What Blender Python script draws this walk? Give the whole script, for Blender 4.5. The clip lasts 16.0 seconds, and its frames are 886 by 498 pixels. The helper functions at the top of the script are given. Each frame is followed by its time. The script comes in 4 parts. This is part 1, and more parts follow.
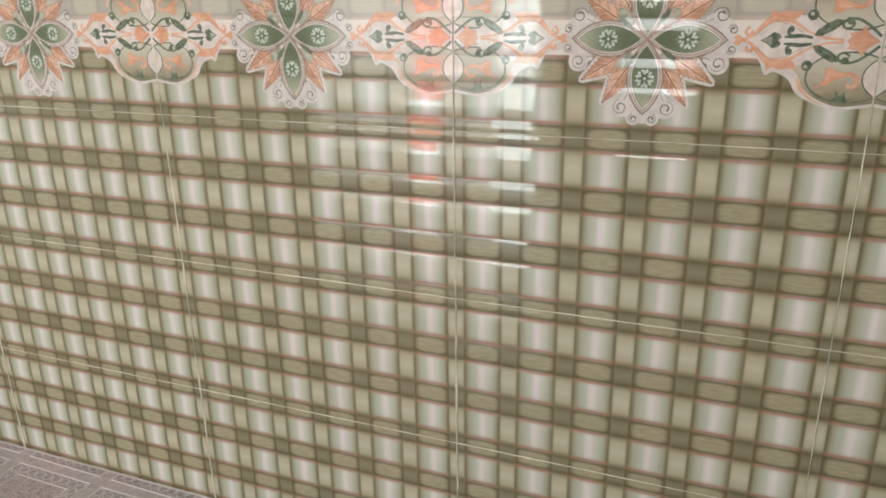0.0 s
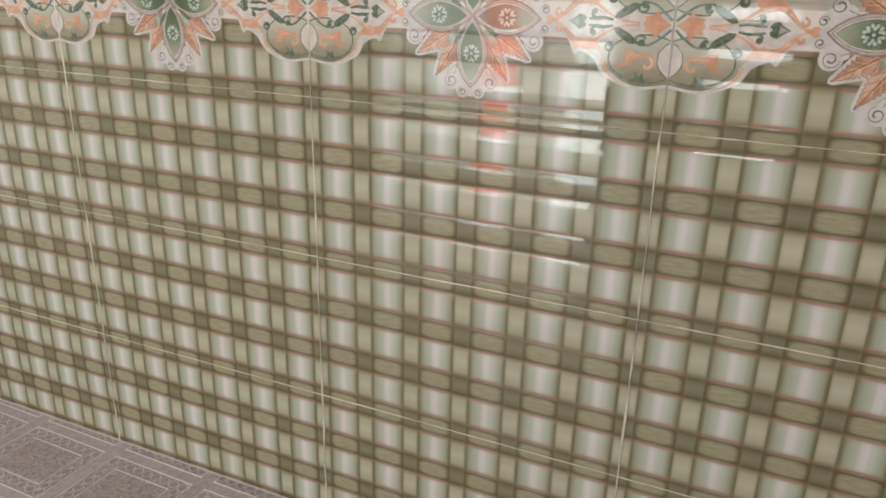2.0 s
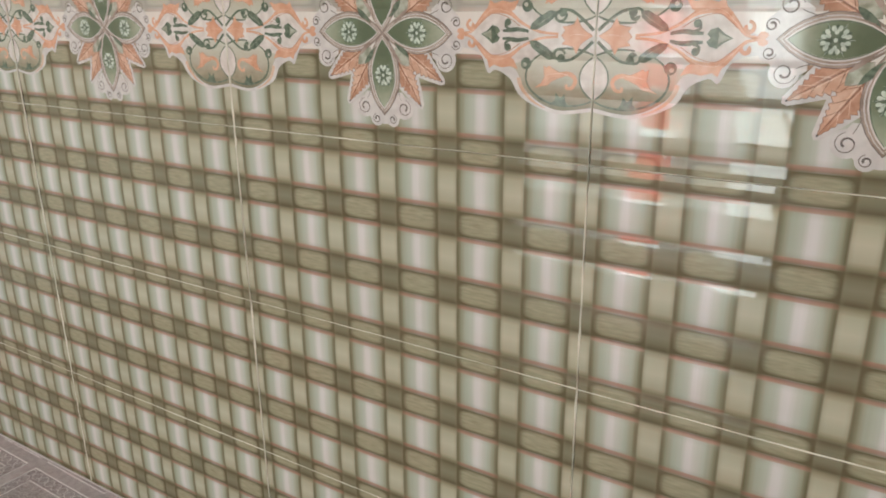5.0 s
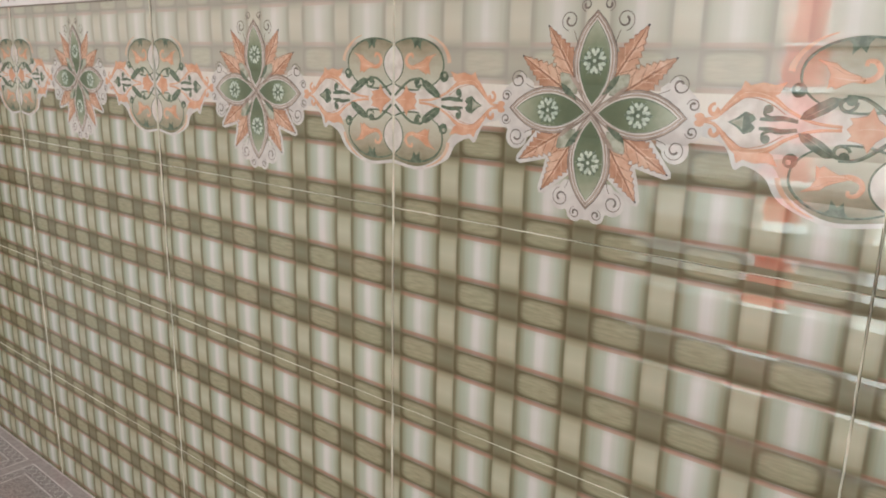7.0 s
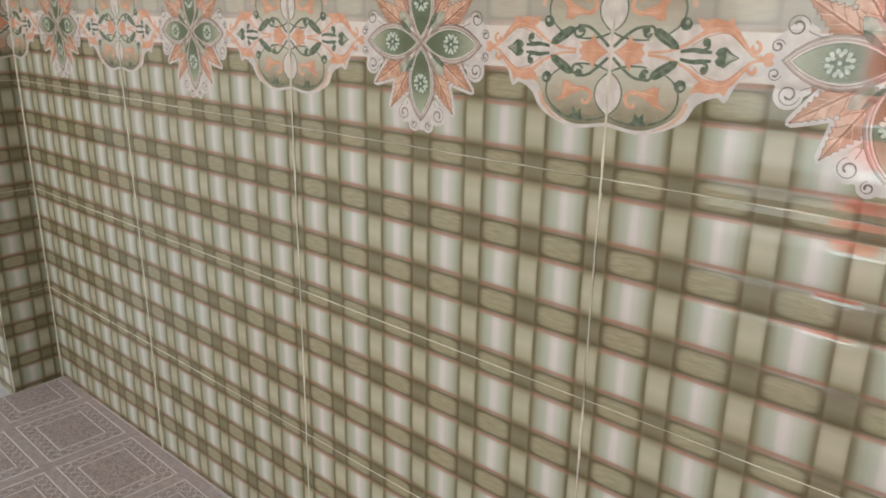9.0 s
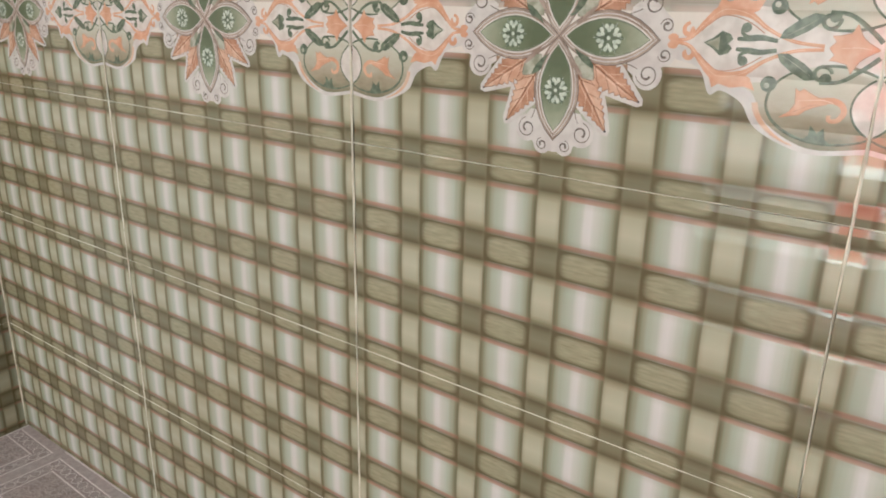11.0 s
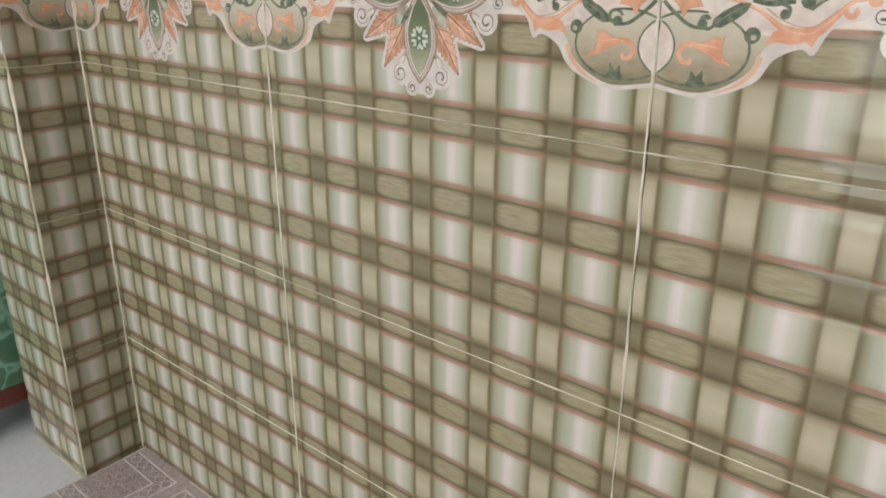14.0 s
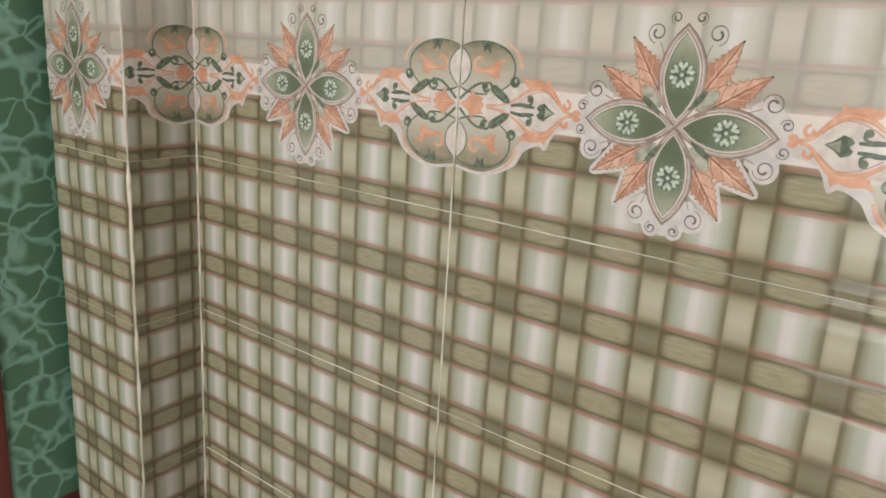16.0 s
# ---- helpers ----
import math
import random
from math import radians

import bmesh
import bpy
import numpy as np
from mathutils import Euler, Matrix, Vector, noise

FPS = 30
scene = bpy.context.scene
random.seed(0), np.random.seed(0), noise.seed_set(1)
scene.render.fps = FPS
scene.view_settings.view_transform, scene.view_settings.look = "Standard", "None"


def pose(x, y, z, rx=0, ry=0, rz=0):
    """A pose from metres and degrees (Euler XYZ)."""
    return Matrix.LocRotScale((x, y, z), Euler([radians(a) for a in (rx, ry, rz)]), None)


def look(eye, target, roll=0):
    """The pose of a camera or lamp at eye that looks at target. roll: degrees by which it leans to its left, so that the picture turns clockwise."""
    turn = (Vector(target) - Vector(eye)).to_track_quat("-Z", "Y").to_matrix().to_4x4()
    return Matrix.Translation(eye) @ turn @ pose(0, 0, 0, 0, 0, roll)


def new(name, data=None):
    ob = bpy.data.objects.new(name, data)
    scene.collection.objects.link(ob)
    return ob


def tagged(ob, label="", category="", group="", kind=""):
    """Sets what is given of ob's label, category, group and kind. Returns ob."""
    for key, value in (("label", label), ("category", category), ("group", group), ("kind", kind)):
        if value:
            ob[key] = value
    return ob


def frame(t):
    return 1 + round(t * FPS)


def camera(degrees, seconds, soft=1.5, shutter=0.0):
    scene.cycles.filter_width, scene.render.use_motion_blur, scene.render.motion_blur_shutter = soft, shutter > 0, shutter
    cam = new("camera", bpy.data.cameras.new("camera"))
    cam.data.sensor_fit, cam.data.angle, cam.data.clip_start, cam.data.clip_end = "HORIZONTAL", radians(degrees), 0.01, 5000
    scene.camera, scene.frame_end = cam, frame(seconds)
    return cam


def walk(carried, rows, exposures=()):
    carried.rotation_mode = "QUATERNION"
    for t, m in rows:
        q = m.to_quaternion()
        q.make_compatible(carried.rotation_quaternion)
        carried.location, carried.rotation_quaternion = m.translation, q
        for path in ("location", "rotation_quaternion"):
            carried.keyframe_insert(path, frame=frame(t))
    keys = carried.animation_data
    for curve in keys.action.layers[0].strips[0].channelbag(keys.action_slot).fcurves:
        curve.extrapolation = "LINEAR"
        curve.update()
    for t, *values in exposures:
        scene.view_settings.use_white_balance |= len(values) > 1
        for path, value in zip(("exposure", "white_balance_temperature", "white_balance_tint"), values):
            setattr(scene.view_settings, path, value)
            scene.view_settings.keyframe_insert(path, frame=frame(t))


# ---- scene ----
cam = camera(61.3, 16.0, soft=1.9)
PATH = [
    (0, (3.433, -1.15, 1.124), (2.737, 0.605, 0.463), -0.9),
    (0.5, (3.359, -1.126, 1.116), (2.678, 0.634, 0.454), 0.5),
    (1, (3.274, -1.11, 1.117), (2.638, 0.669, 0.46), 1.2),
    (1.5, (3.198, -1.12, 1.117), (2.523, 0.64, 0.45), 1.2),
    (2, (3.15, -1.113, 1.11), (2.393, 0.603, 0.417), 1.4),
    (2.5, (3.106, -1.04, 1.088), (2.351, 0.664, 0.363), 1.3),
    (3, (3.06, -0.97, 1.082), (2.214, 0.707, 0.397), -0.3),
    (3.5, (3.007, -0.927, 1.093), (2.067, 0.711, 0.434), -0.4),
    (3.6, (2.995, -0.93, 1.096), (2.029, 0.696, 0.448), -0.5),
    (3.7, (2.976, -0.926, 1.096), (1.999, 0.698, 0.455), -0.5),
    (5.8, (2.621, -0.781, 1.081), (1.544, 0.792, 0.476), -0.5),
    (6, (2.607, -0.766, 1.082), (1.491, 0.79, 0.504), -0.6),
    (6.5, (2.565, -0.731, 1.097), (1.358, 0.771, 0.563), -0.2),
    (7, (2.505, -0.761, 1.102), (1.286, 0.748, 0.613), 1.2),
    (7.5, (2.422, -0.759, 1.123), (1.172, 0.732, 0.659), 1.0),
    (8, (2.357, -0.777, 1.123), (1.099, 0.7, 0.635), 1.3),
    (8.5, (2.3, -0.805, 1.105), (1.041, 0.647, 0.553), 1.0),
    (8.7, (2.278, -0.806, 1.094), (1.017, 0.633, 0.51), 1.0),
    (10.8, (1.939, -0.703, 1.075), (0.761, 0.786, 0.445), 1.1),
    (11, (1.892, -0.718, 1.081), (0.752, 0.8, 0.451), 1.1),
    (11.5, (1.799, -0.769, 1.09), (0.727, 0.799, 0.464), 1.7),
    (12, (1.752, -0.793, 1.086), (0.656, 0.749, 0.436), 1.7),
    (12.5, (1.702, -0.773, 1.073), (0.569, 0.735, 0.408), 1.7),
    (13, (1.641, -0.744, 1.067), (0.496, 0.742, 0.374), 1.3),
    (13.5, (1.572, -0.712, 1.063), (0.388, 0.735, 0.354), -0.2),
    (14, (1.52, -0.682, 1.066), (0.3, 0.743, 0.373), 0.2),
    (14.5, (1.47, -0.677, 1.078), (0.225, 0.747, 0.43), 2.0),
    (15, (1.374, -0.692, 1.083), (0.15, 0.754, 0.442), 2.4),
    (15.5, (1.271, -0.762, 1.105), (0.104, 0.76, 0.539), 2.8),
    (16, (1.212, -0.807, 1.116), (0.031, 0.723, 0.602), 3.5),
]
walk(cam, [(t, look(eye, target, roll)) for t, eye, target, roll in PATH],
     exposures=[(0.0, 0.32), (0.5, 0.10), (1.0, 0.04), (3.5, 0.06), (6.0, -0.06), (8.0, -0.04), (8.5, -0.08), (11.0, 0.06), (11.5, 0.02), (12.0, -0.09), (12.5, 0.03), (13.0, 0.06), (14.5, 0.12), (16.0, 0.08)])

# ---------------------------------------------------------------- world, window light
FLOOR = 0.010                     # top of the patterned floor sheet
ROOM_X0, ROOM_X1 = -1.70, 5.40
ROOM_Y0, CEIL = -4.00, 2.75
DOOR_X0, DOOR_X1, DOOR_Z = 0.36, 2.16, 2.10      # wide doorway to the daylight, behind the walker
WIN_X0, WIN_X1, WIN_Z0, WIN_Z1 = 2.62, 3.20, 1.00, 2.00

world = bpy.data.worlds.new("sky")
scene.world = world
world.use_nodes = True
_sky = world.node_tree.nodes.new("ShaderNodeTexSky")
_sky.sky_type, _sky.sun_disc = "NISHITA", False
_sky.sun_elevation, _sky.sun_rotation = radians(48), radians(200)
_bg = world.node_tree.nodes["Background"]
_bg.inputs[1].default_value = 0.12
world.node_tree.links.new(_sky.outputs[0], _bg.inputs[0])


def area(name, m, sx, sy, watts, colour):
    d = bpy.data.lights.new(name, "AREA")
    d.shape, d.size, d.size_y, d.energy, d.color = "RECTANGLE", sx, sy, watts, colour
    ob = new(name, d)
    ob.matrix_world = m
    return ob


# daylight in the doorway and the small window behind the walker
area("doorway_daylight", look(((DOOR_X0 + DOOR_X1) / 2, ROOM_Y0 - 0.11, 1.04), ((DOOR_X0 + DOOR_X1) / 2, 0, 1.04)), DOOR_X1 - DOOR_X0 - 0.12, 1.98, 108, (0.90, 0.99, 0.985))
area("window_daylight", look(((WIN_X0 + WIN_X1) / 2, ROOM_Y0 - 0.11, 1.5), ((WIN_X0 + WIN_X1) / 2, 0, 1.5)), 0.48, 0.9, 11, (0.96, 1.0, 1.0))
# two unseen ceiling battens, added as fill so the tiled wall is evenly lit
FILL_BATTEN_X, FILL_BATTEN_Y = (0.1, 1.6), -3.0
for _x in FILL_BATTEN_X:
    area("added_batten_fill", look((_x, FILL_BATTEN_Y, CEIL - 0.085), (_x, FILL_BATTEN_Y, 0)), 1.2, 0.10, 32, (0.90, 0.985, 0.965))


# ---------------------------------------------------------------- materials
def srgb(r, g, b):
    return tuple(((c / 255) / 12.92 if c <= 10 else ((c / 255 + 0.055) / 1.055) ** 2.4) for c in (r, g, b)) + (1.0,)


class Nodes:
    """A short way to write node trees."""

    def __init__(self, name, rough=0.3, metal=0.0, spec=0.5):
        self.m = bpy.data.materials.new(name)
        self.m.use_nodes = True
        self.t = self.m.node_tree
        self.b = self.t.nodes["Principled BSDF"]
        self.b.inputs["Roughness"].default_value = rough
        self.b.inputs["Metallic"].default_value = metal
        self.b.inputs["Specular IOR Level"].default_value = spec

    def put(self, sock, v):
        if isinstance(v, bpy.types.NodeSocket):
            self.t.links.new(v, sock)
        else:
            sock.default_value = v

    def coords(self):
        n = self.t.nodes.new("ShaderNodeTexCoord")
        return n.outputs["Object"]

    def xyz(self, v):
        n = self.t.nodes.new("ShaderNodeSeparateXYZ")
        self.put(n.inputs[0], v)
        return n.outputs

    def math(self, op, a, b=0.0, c=0.0):
        n = self.t.nodes.new("ShaderNodeMath")
        n.operation = op
        for s, v in zip(n.inputs, (a, b, c)):
            self.put(s, v)
        return n.outputs[0]

    def step(self, v, lo, hi, smooth=True):
        n = self.t.nodes.new("ShaderNodeMapRange")
        n.interpolation_type = "SMOOTHSTEP" if smooth else "LINEAR"
        for s, x in zip(n.inputs, (v, lo, hi, 0.0, 1.0)):
            self.put(s, x)
        return n.outputs[0]

    def ramp(self, v, stops):
        n = self.t.nodes.new("ShaderNodeValToRGB")
        e = n.color_ramp.elements
        while len(e) < len(stops):
            e.new(0.5)
        for el, (p, col) in zip(e, stops):
            el.position, el.color = p, col
        self.put(n.inputs[0], v)
        return n.outputs[0]

    def mix(self, f, a, b, kind="MIX"):
        n = self.t.nodes.new("ShaderNodeMix")
        n.data_type, n.blend_type = "RGBA", kind
        self.put(n.inputs[0], f), self.put(n.inputs[6], a), self.put(n.inputs[7], b)
        return n.outputs[2]

    def scaled(self, v, s):
        n = self.t.nodes.new("ShaderNodeMapping")
        self.put(n.inputs[0], v)
        n.inputs["Scale"].default_value = s
        return n.outputs[0]

    def noise(self, v, scale, detail=3.0, rough=0.5):
        n = self.t.nodes.new("ShaderNodeTexNoise")
        self.put(n.inputs["Vector"], v)
        n.inputs["Scale"].default_value, n.inputs["Detail"].default_value, n.inputs["Roughness"].default_value = scale, detail, rough
        return n.outputs[0]

    def bump(self, h, strength, dist):
        n = self.t.nodes.new("ShaderNodeBump")
        n.inputs["Strength"].default_value, n.inputs["Distance"].default_value = strength, dist
        self.put(n.inputs["Height"], h)
        self.t.links.new(n.outputs[0], self.b.inputs["Normal"])

    def colour(self, c):
        self.put(self.b.inputs["Base Color"], c)
        return self.m


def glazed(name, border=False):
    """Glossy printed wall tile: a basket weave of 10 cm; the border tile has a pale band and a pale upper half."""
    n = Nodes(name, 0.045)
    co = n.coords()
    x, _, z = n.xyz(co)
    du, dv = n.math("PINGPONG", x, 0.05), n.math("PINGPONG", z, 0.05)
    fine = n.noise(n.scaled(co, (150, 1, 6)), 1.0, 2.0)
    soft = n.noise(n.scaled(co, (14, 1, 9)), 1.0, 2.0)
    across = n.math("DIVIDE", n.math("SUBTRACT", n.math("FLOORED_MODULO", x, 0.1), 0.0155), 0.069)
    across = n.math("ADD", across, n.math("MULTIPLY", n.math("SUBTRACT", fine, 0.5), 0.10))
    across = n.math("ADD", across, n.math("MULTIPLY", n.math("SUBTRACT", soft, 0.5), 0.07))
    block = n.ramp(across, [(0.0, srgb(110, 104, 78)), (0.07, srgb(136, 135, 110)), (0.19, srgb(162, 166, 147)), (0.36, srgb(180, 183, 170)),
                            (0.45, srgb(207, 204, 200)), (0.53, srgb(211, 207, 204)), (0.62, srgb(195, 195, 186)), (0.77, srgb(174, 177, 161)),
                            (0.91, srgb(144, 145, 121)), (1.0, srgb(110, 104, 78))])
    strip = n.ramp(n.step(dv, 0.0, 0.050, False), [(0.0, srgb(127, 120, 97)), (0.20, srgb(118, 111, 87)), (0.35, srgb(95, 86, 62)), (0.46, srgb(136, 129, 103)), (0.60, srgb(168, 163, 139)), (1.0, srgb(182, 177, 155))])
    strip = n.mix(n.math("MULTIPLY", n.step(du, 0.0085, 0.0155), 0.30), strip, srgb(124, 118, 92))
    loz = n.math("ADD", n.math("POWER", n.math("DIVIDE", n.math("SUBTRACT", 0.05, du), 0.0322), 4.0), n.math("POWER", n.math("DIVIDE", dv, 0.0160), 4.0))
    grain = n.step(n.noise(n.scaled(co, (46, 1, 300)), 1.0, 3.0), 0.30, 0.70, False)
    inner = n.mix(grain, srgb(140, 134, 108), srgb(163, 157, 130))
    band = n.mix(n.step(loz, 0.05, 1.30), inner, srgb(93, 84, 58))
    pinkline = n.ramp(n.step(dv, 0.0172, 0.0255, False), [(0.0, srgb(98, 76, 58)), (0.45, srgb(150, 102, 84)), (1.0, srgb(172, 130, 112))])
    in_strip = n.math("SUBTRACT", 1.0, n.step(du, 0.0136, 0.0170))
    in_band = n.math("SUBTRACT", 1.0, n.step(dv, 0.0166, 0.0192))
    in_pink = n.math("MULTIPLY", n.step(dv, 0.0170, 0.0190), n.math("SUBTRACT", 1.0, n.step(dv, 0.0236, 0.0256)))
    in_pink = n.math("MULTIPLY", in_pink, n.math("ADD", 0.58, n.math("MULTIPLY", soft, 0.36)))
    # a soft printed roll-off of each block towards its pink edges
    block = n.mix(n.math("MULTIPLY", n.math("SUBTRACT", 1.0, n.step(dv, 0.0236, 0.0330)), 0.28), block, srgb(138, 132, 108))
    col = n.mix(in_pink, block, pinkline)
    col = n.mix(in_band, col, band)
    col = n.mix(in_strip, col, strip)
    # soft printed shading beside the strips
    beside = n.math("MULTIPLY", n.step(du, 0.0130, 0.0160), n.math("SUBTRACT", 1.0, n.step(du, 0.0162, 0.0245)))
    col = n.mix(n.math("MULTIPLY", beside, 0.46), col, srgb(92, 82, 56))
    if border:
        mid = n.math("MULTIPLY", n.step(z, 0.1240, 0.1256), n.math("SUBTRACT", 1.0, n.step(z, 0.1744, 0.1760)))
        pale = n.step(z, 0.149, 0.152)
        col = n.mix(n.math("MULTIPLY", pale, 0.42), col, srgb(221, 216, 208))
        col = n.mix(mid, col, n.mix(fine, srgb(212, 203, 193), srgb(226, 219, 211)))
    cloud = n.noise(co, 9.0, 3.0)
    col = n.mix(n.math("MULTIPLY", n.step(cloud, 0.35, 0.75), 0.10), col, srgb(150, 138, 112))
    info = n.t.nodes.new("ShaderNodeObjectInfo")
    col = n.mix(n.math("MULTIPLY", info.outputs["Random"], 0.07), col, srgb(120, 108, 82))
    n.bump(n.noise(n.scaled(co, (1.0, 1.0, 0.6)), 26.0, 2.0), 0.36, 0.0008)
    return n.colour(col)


def ink(name, dark, light, scale=160.0, rough=0.06):
    """Printed and lightly raised glaze, shaded between two tones."""
    n = Nodes(name, rough)
    co = n.coords()
    f = n.step(n.noise(co, scale, 3.0), 0.35, 0.65)
    n.bump(n.noise(co, 300.0, 2.0), 0.12, 0.0004)
    return n.colour(n.mix(f, dark, light))


def plaster(name, col, col2):
    n = Nodes(name, 0.6)
    co = n.coords()
    f = n.noise(co, 2.2, 5.0)
    n.bump(n.noise(co, 90.0, 3.0), 0.15, 0.002)
    return n.colour(n.mix(f, col, col2))


def marbled_green():
    """Green laminate with pale veins round irregular cells."""
    n = Nodes("green_veined_laminate", 0.28)
    co = n.coords()
    warp = n.t.nodes.new("ShaderNodeTexNoise")
    warp.inputs["Scale"].default_value, warp.inputs["Detail"].default_value = 14.0, 2.0
    n.put(warp.inputs["Vector"], co)
    vm = n.t.nodes.new("ShaderNodeVectorMath")
    vm.operation = "MULTIPLY_ADD"
    n.put(vm.inputs[0], warp.outputs["Color"])
    vm.inputs[1].default_value = (0.055, 0.055, 0.055)
    n.put(vm.inputs[2], co)
    vo = n.t.nodes.new("ShaderNodeTexVoronoi")
    vo.feature = "DISTANCE_TO_EDGE"
    vo.inputs["Scale"].default_value = 15.0
    n.put(vo.inputs["Vector"], n.scaled(vm.outputs[0], (1.0, 1.0, 1.25)))
    d = vo.outputs["Distance"]
    thick = n.math("MULTIPLY", n.step(n.noise(co, 16.0, 4.0), 0.30, 0.75), 0.21)
    vein = n.math("SUBTRACT", 1.0, n.step(d, 0.005, n.math("ADD", thick, 0.03)))
    field = n.mix(n.noise(co, 11.0, 4.0), srgb(66, 104, 78), srgb(90, 126, 100))
    veinc = n.mix(n.noise(co, 60.0, 3.0), srgb(112, 156, 136), srgb(142, 182, 163))
    n.bump(n.noise(co, 120.0, 2.0), 0.05, 0.001)
    return n.colour(n.mix(vein, field, veinc))


def timber(name, a, b, rough=0.35):
    n = Nodes(name, rough)
    co = n.coords()
    f = n.noise(n.scaled(co, (40, 40, 3)), 1.0, 5.0, 0.6)
    n.bump(f, 0.15, 0.001)
    return n.colour(n.mix(f, a, b))


def vinyl(name, a, b, emboss, worms=False):
    n = Nodes(name, 0.30)
    co = n.coords()
    f = n.noise(co, 70.0, 4.0, 0.6)
    g = n.noise(co, 3.0, 3.0)
    if not worms:
        n.bump(n.noise(co, 190.0, 4.0, 0.65), emboss, 0.004)
    f = n.step(f, 0.35, 0.66)
    if worms:
        ridge = n.math("ABSOLUTE", n.math("SUBTRACT", n.noise(n.scaled(co, (1.0, 1.7, 1.0)), 62.0, 1.5), 0.5))
        f = n.math("MAXIMUM", n.math("MULTIPLY", f, 0.55), n.math("SUBTRACT", 1.0, n.step(ridge, 0.012, 0.055)))
        n.bump(f, 0.9, 0.0012)
    return n.colour(n.mix(n.math("MULTIPLY", g, 0.3), n.mix(f, a, b), srgb(176, 162, 158)))


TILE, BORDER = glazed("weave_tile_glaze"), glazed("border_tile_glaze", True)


def grout():
    n = Nodes("grout", 0.22)
    co = n.coords()
    dirt = n.math("MULTIPLY", n.step(n.noise(co, 14.0, 4.0), 0.45, 0.68), 0.55)
    n.bump(n.noise(co, 240.0, 3.0), 0.3, 0.002)
    return n.colour(n.mix(dirt, n.mix(n.noise(co, 60.0, 2.0), srgb(232, 227, 212), srgb(212, 205, 186)), srgb(150, 140, 112)))


GROUT = grout()
WHITE_TILE = ink("white_tile_glaze", srgb(222, 214, 212), srgb(230, 224, 222), 8.0, 0.08)
PAINT = plaster("wall_paint", srgb(224, 223, 220), srgb(214, 212, 208))
CEILING_PAINT = plaster("ceiling_paint", srgb(232, 230, 224), srgb(224, 221, 214))
PALE_STONE = vinyl("pale_stone_floor", srgb(208, 214, 220), srgb(216, 221, 226), 0.02)
VINYL = vinyl("floor_sheet_plain", srgb(168, 155, 155), srgb(190, 178, 178), 0.35)
VINYL_BAND = vinyl("floor_sheet_band", srgb(142, 128, 128), srgb(176, 163, 163), 0.6)
VINYL_IN = vinyl("floor_sheet_embossed", srgb(142, 127, 126), srgb(194, 181, 180), 1.0, True)
VINYL_LINE = vinyl("floor_sheet_line", srgb(226, 217, 217), srgb(234, 227, 227), 0.1)
GREEN_PANEL = marbled_green()
BROWN = timber("red_brown_wood", srgb(78, 34, 28), srgb(112, 52, 42))
INK_RIM = ink("taupe_print", srgb(140, 121, 109), srgb(172, 153, 141), 45.0)
INK_PALE = ink("pale_print", srgb(198, 188, 180), srgb(216, 208, 201), 60.0)


def petal_green():
    n = Nodes("green_print", 0.06)
    co = n.coords()
    x, _, z = n.xyz(co)
    dx, dz = n.math("SUBTRACT", x, 0.30), n.math("SUBTRACT", z, 0.149)
    r = n.math("SQRT", n.math("ADD", n.math("MULTIPLY", dx, dx), n.math("MULTIPLY", dz, dz)))
    f = n.math("ADD", n.step(r, 0.03, 0.095, False), n.math("MULTIPLY", n.math("SUBTRACT", n.noise(co, 120.0, 3.0), 0.5), 0.3))
    return n.colour(n.ramp(f, [(0.0, srgb(94, 104, 80)), (0.5, srgb(114, 123, 98)), (1.0, srgb(161, 165, 143))]))


def ring_ground():
    """Medallion ground: pale mint near the middle of the band, olive grey towards the rim."""
    n = Nodes("mint_print", 0.06)
    co = n.coords()
    _, _, z = n.xyz(co)
    d = n.math("ABSOLUTE", n.math("SUBTRACT", z, 0.149))
    f = n.math("ADD", n.step(d, 0.020, 0.084, False), n.math("MULTIPLY", n.math("SUBTRACT", n.noise(n.scaled(co, (1, 1, 2)), 50.0, 3.0), 0.5), 0.5))
    return n.colour(n.ramp(f, [(0.0, srgb(190, 187, 171)), (0.42, srgb(176, 167, 148)), (0.74, srgb(152, 142, 120)), (1.0, srgb(120, 114, 92))]))


INK_GREEN = petal_green()
INK_HALO = ink("white_print", srgb(194, 187, 183), srgb(207, 201, 196), 60.0)
INK_WHITE = ink("bright_print", srgb(172, 182, 167), srgb(202, 209, 194))
INK_DARK = ink("dark_green_print", srgb(82, 93, 77), srgb(108, 118, 99))
INK_MINT = ring_ground()
INK_ORANGE = ink("orange_print", srgb(200, 145, 115), srgb(213, 166, 139), 60.0)
INK_PEACH = ink("peach_print", srgb(202, 162, 136), srgb(206, 174, 152), 60.0)
INK_LEAF = ink("leaf_print", srgb(193, 149, 124), srgb(209, 172, 149), 70.0)
INK_LEAF_DARK = ink("leaf_shade_print", srgb(167, 121, 96), srgb(188, 142, 117), 70.0)
INK_LEAF_LIGHT = ink("leaf_light_print", srgb(222, 184, 158), srgb(230, 198, 176), 80.0)
INK_VEIN = ink("leaf_vein_print", srgb(118, 82, 62), srgb(146, 104, 82), 80.0)
INK_GREY = ink("grey_line_print", srgb(98, 88, 82), srgb(128, 116, 108))
INK_SAGE = ink("sage_print", srgb(138, 139, 120), srgb(178, 177, 161), 90.0)
INK_BLACK = ink("black_line_print", srgb(58, 52, 52), srgb(84, 76, 74))


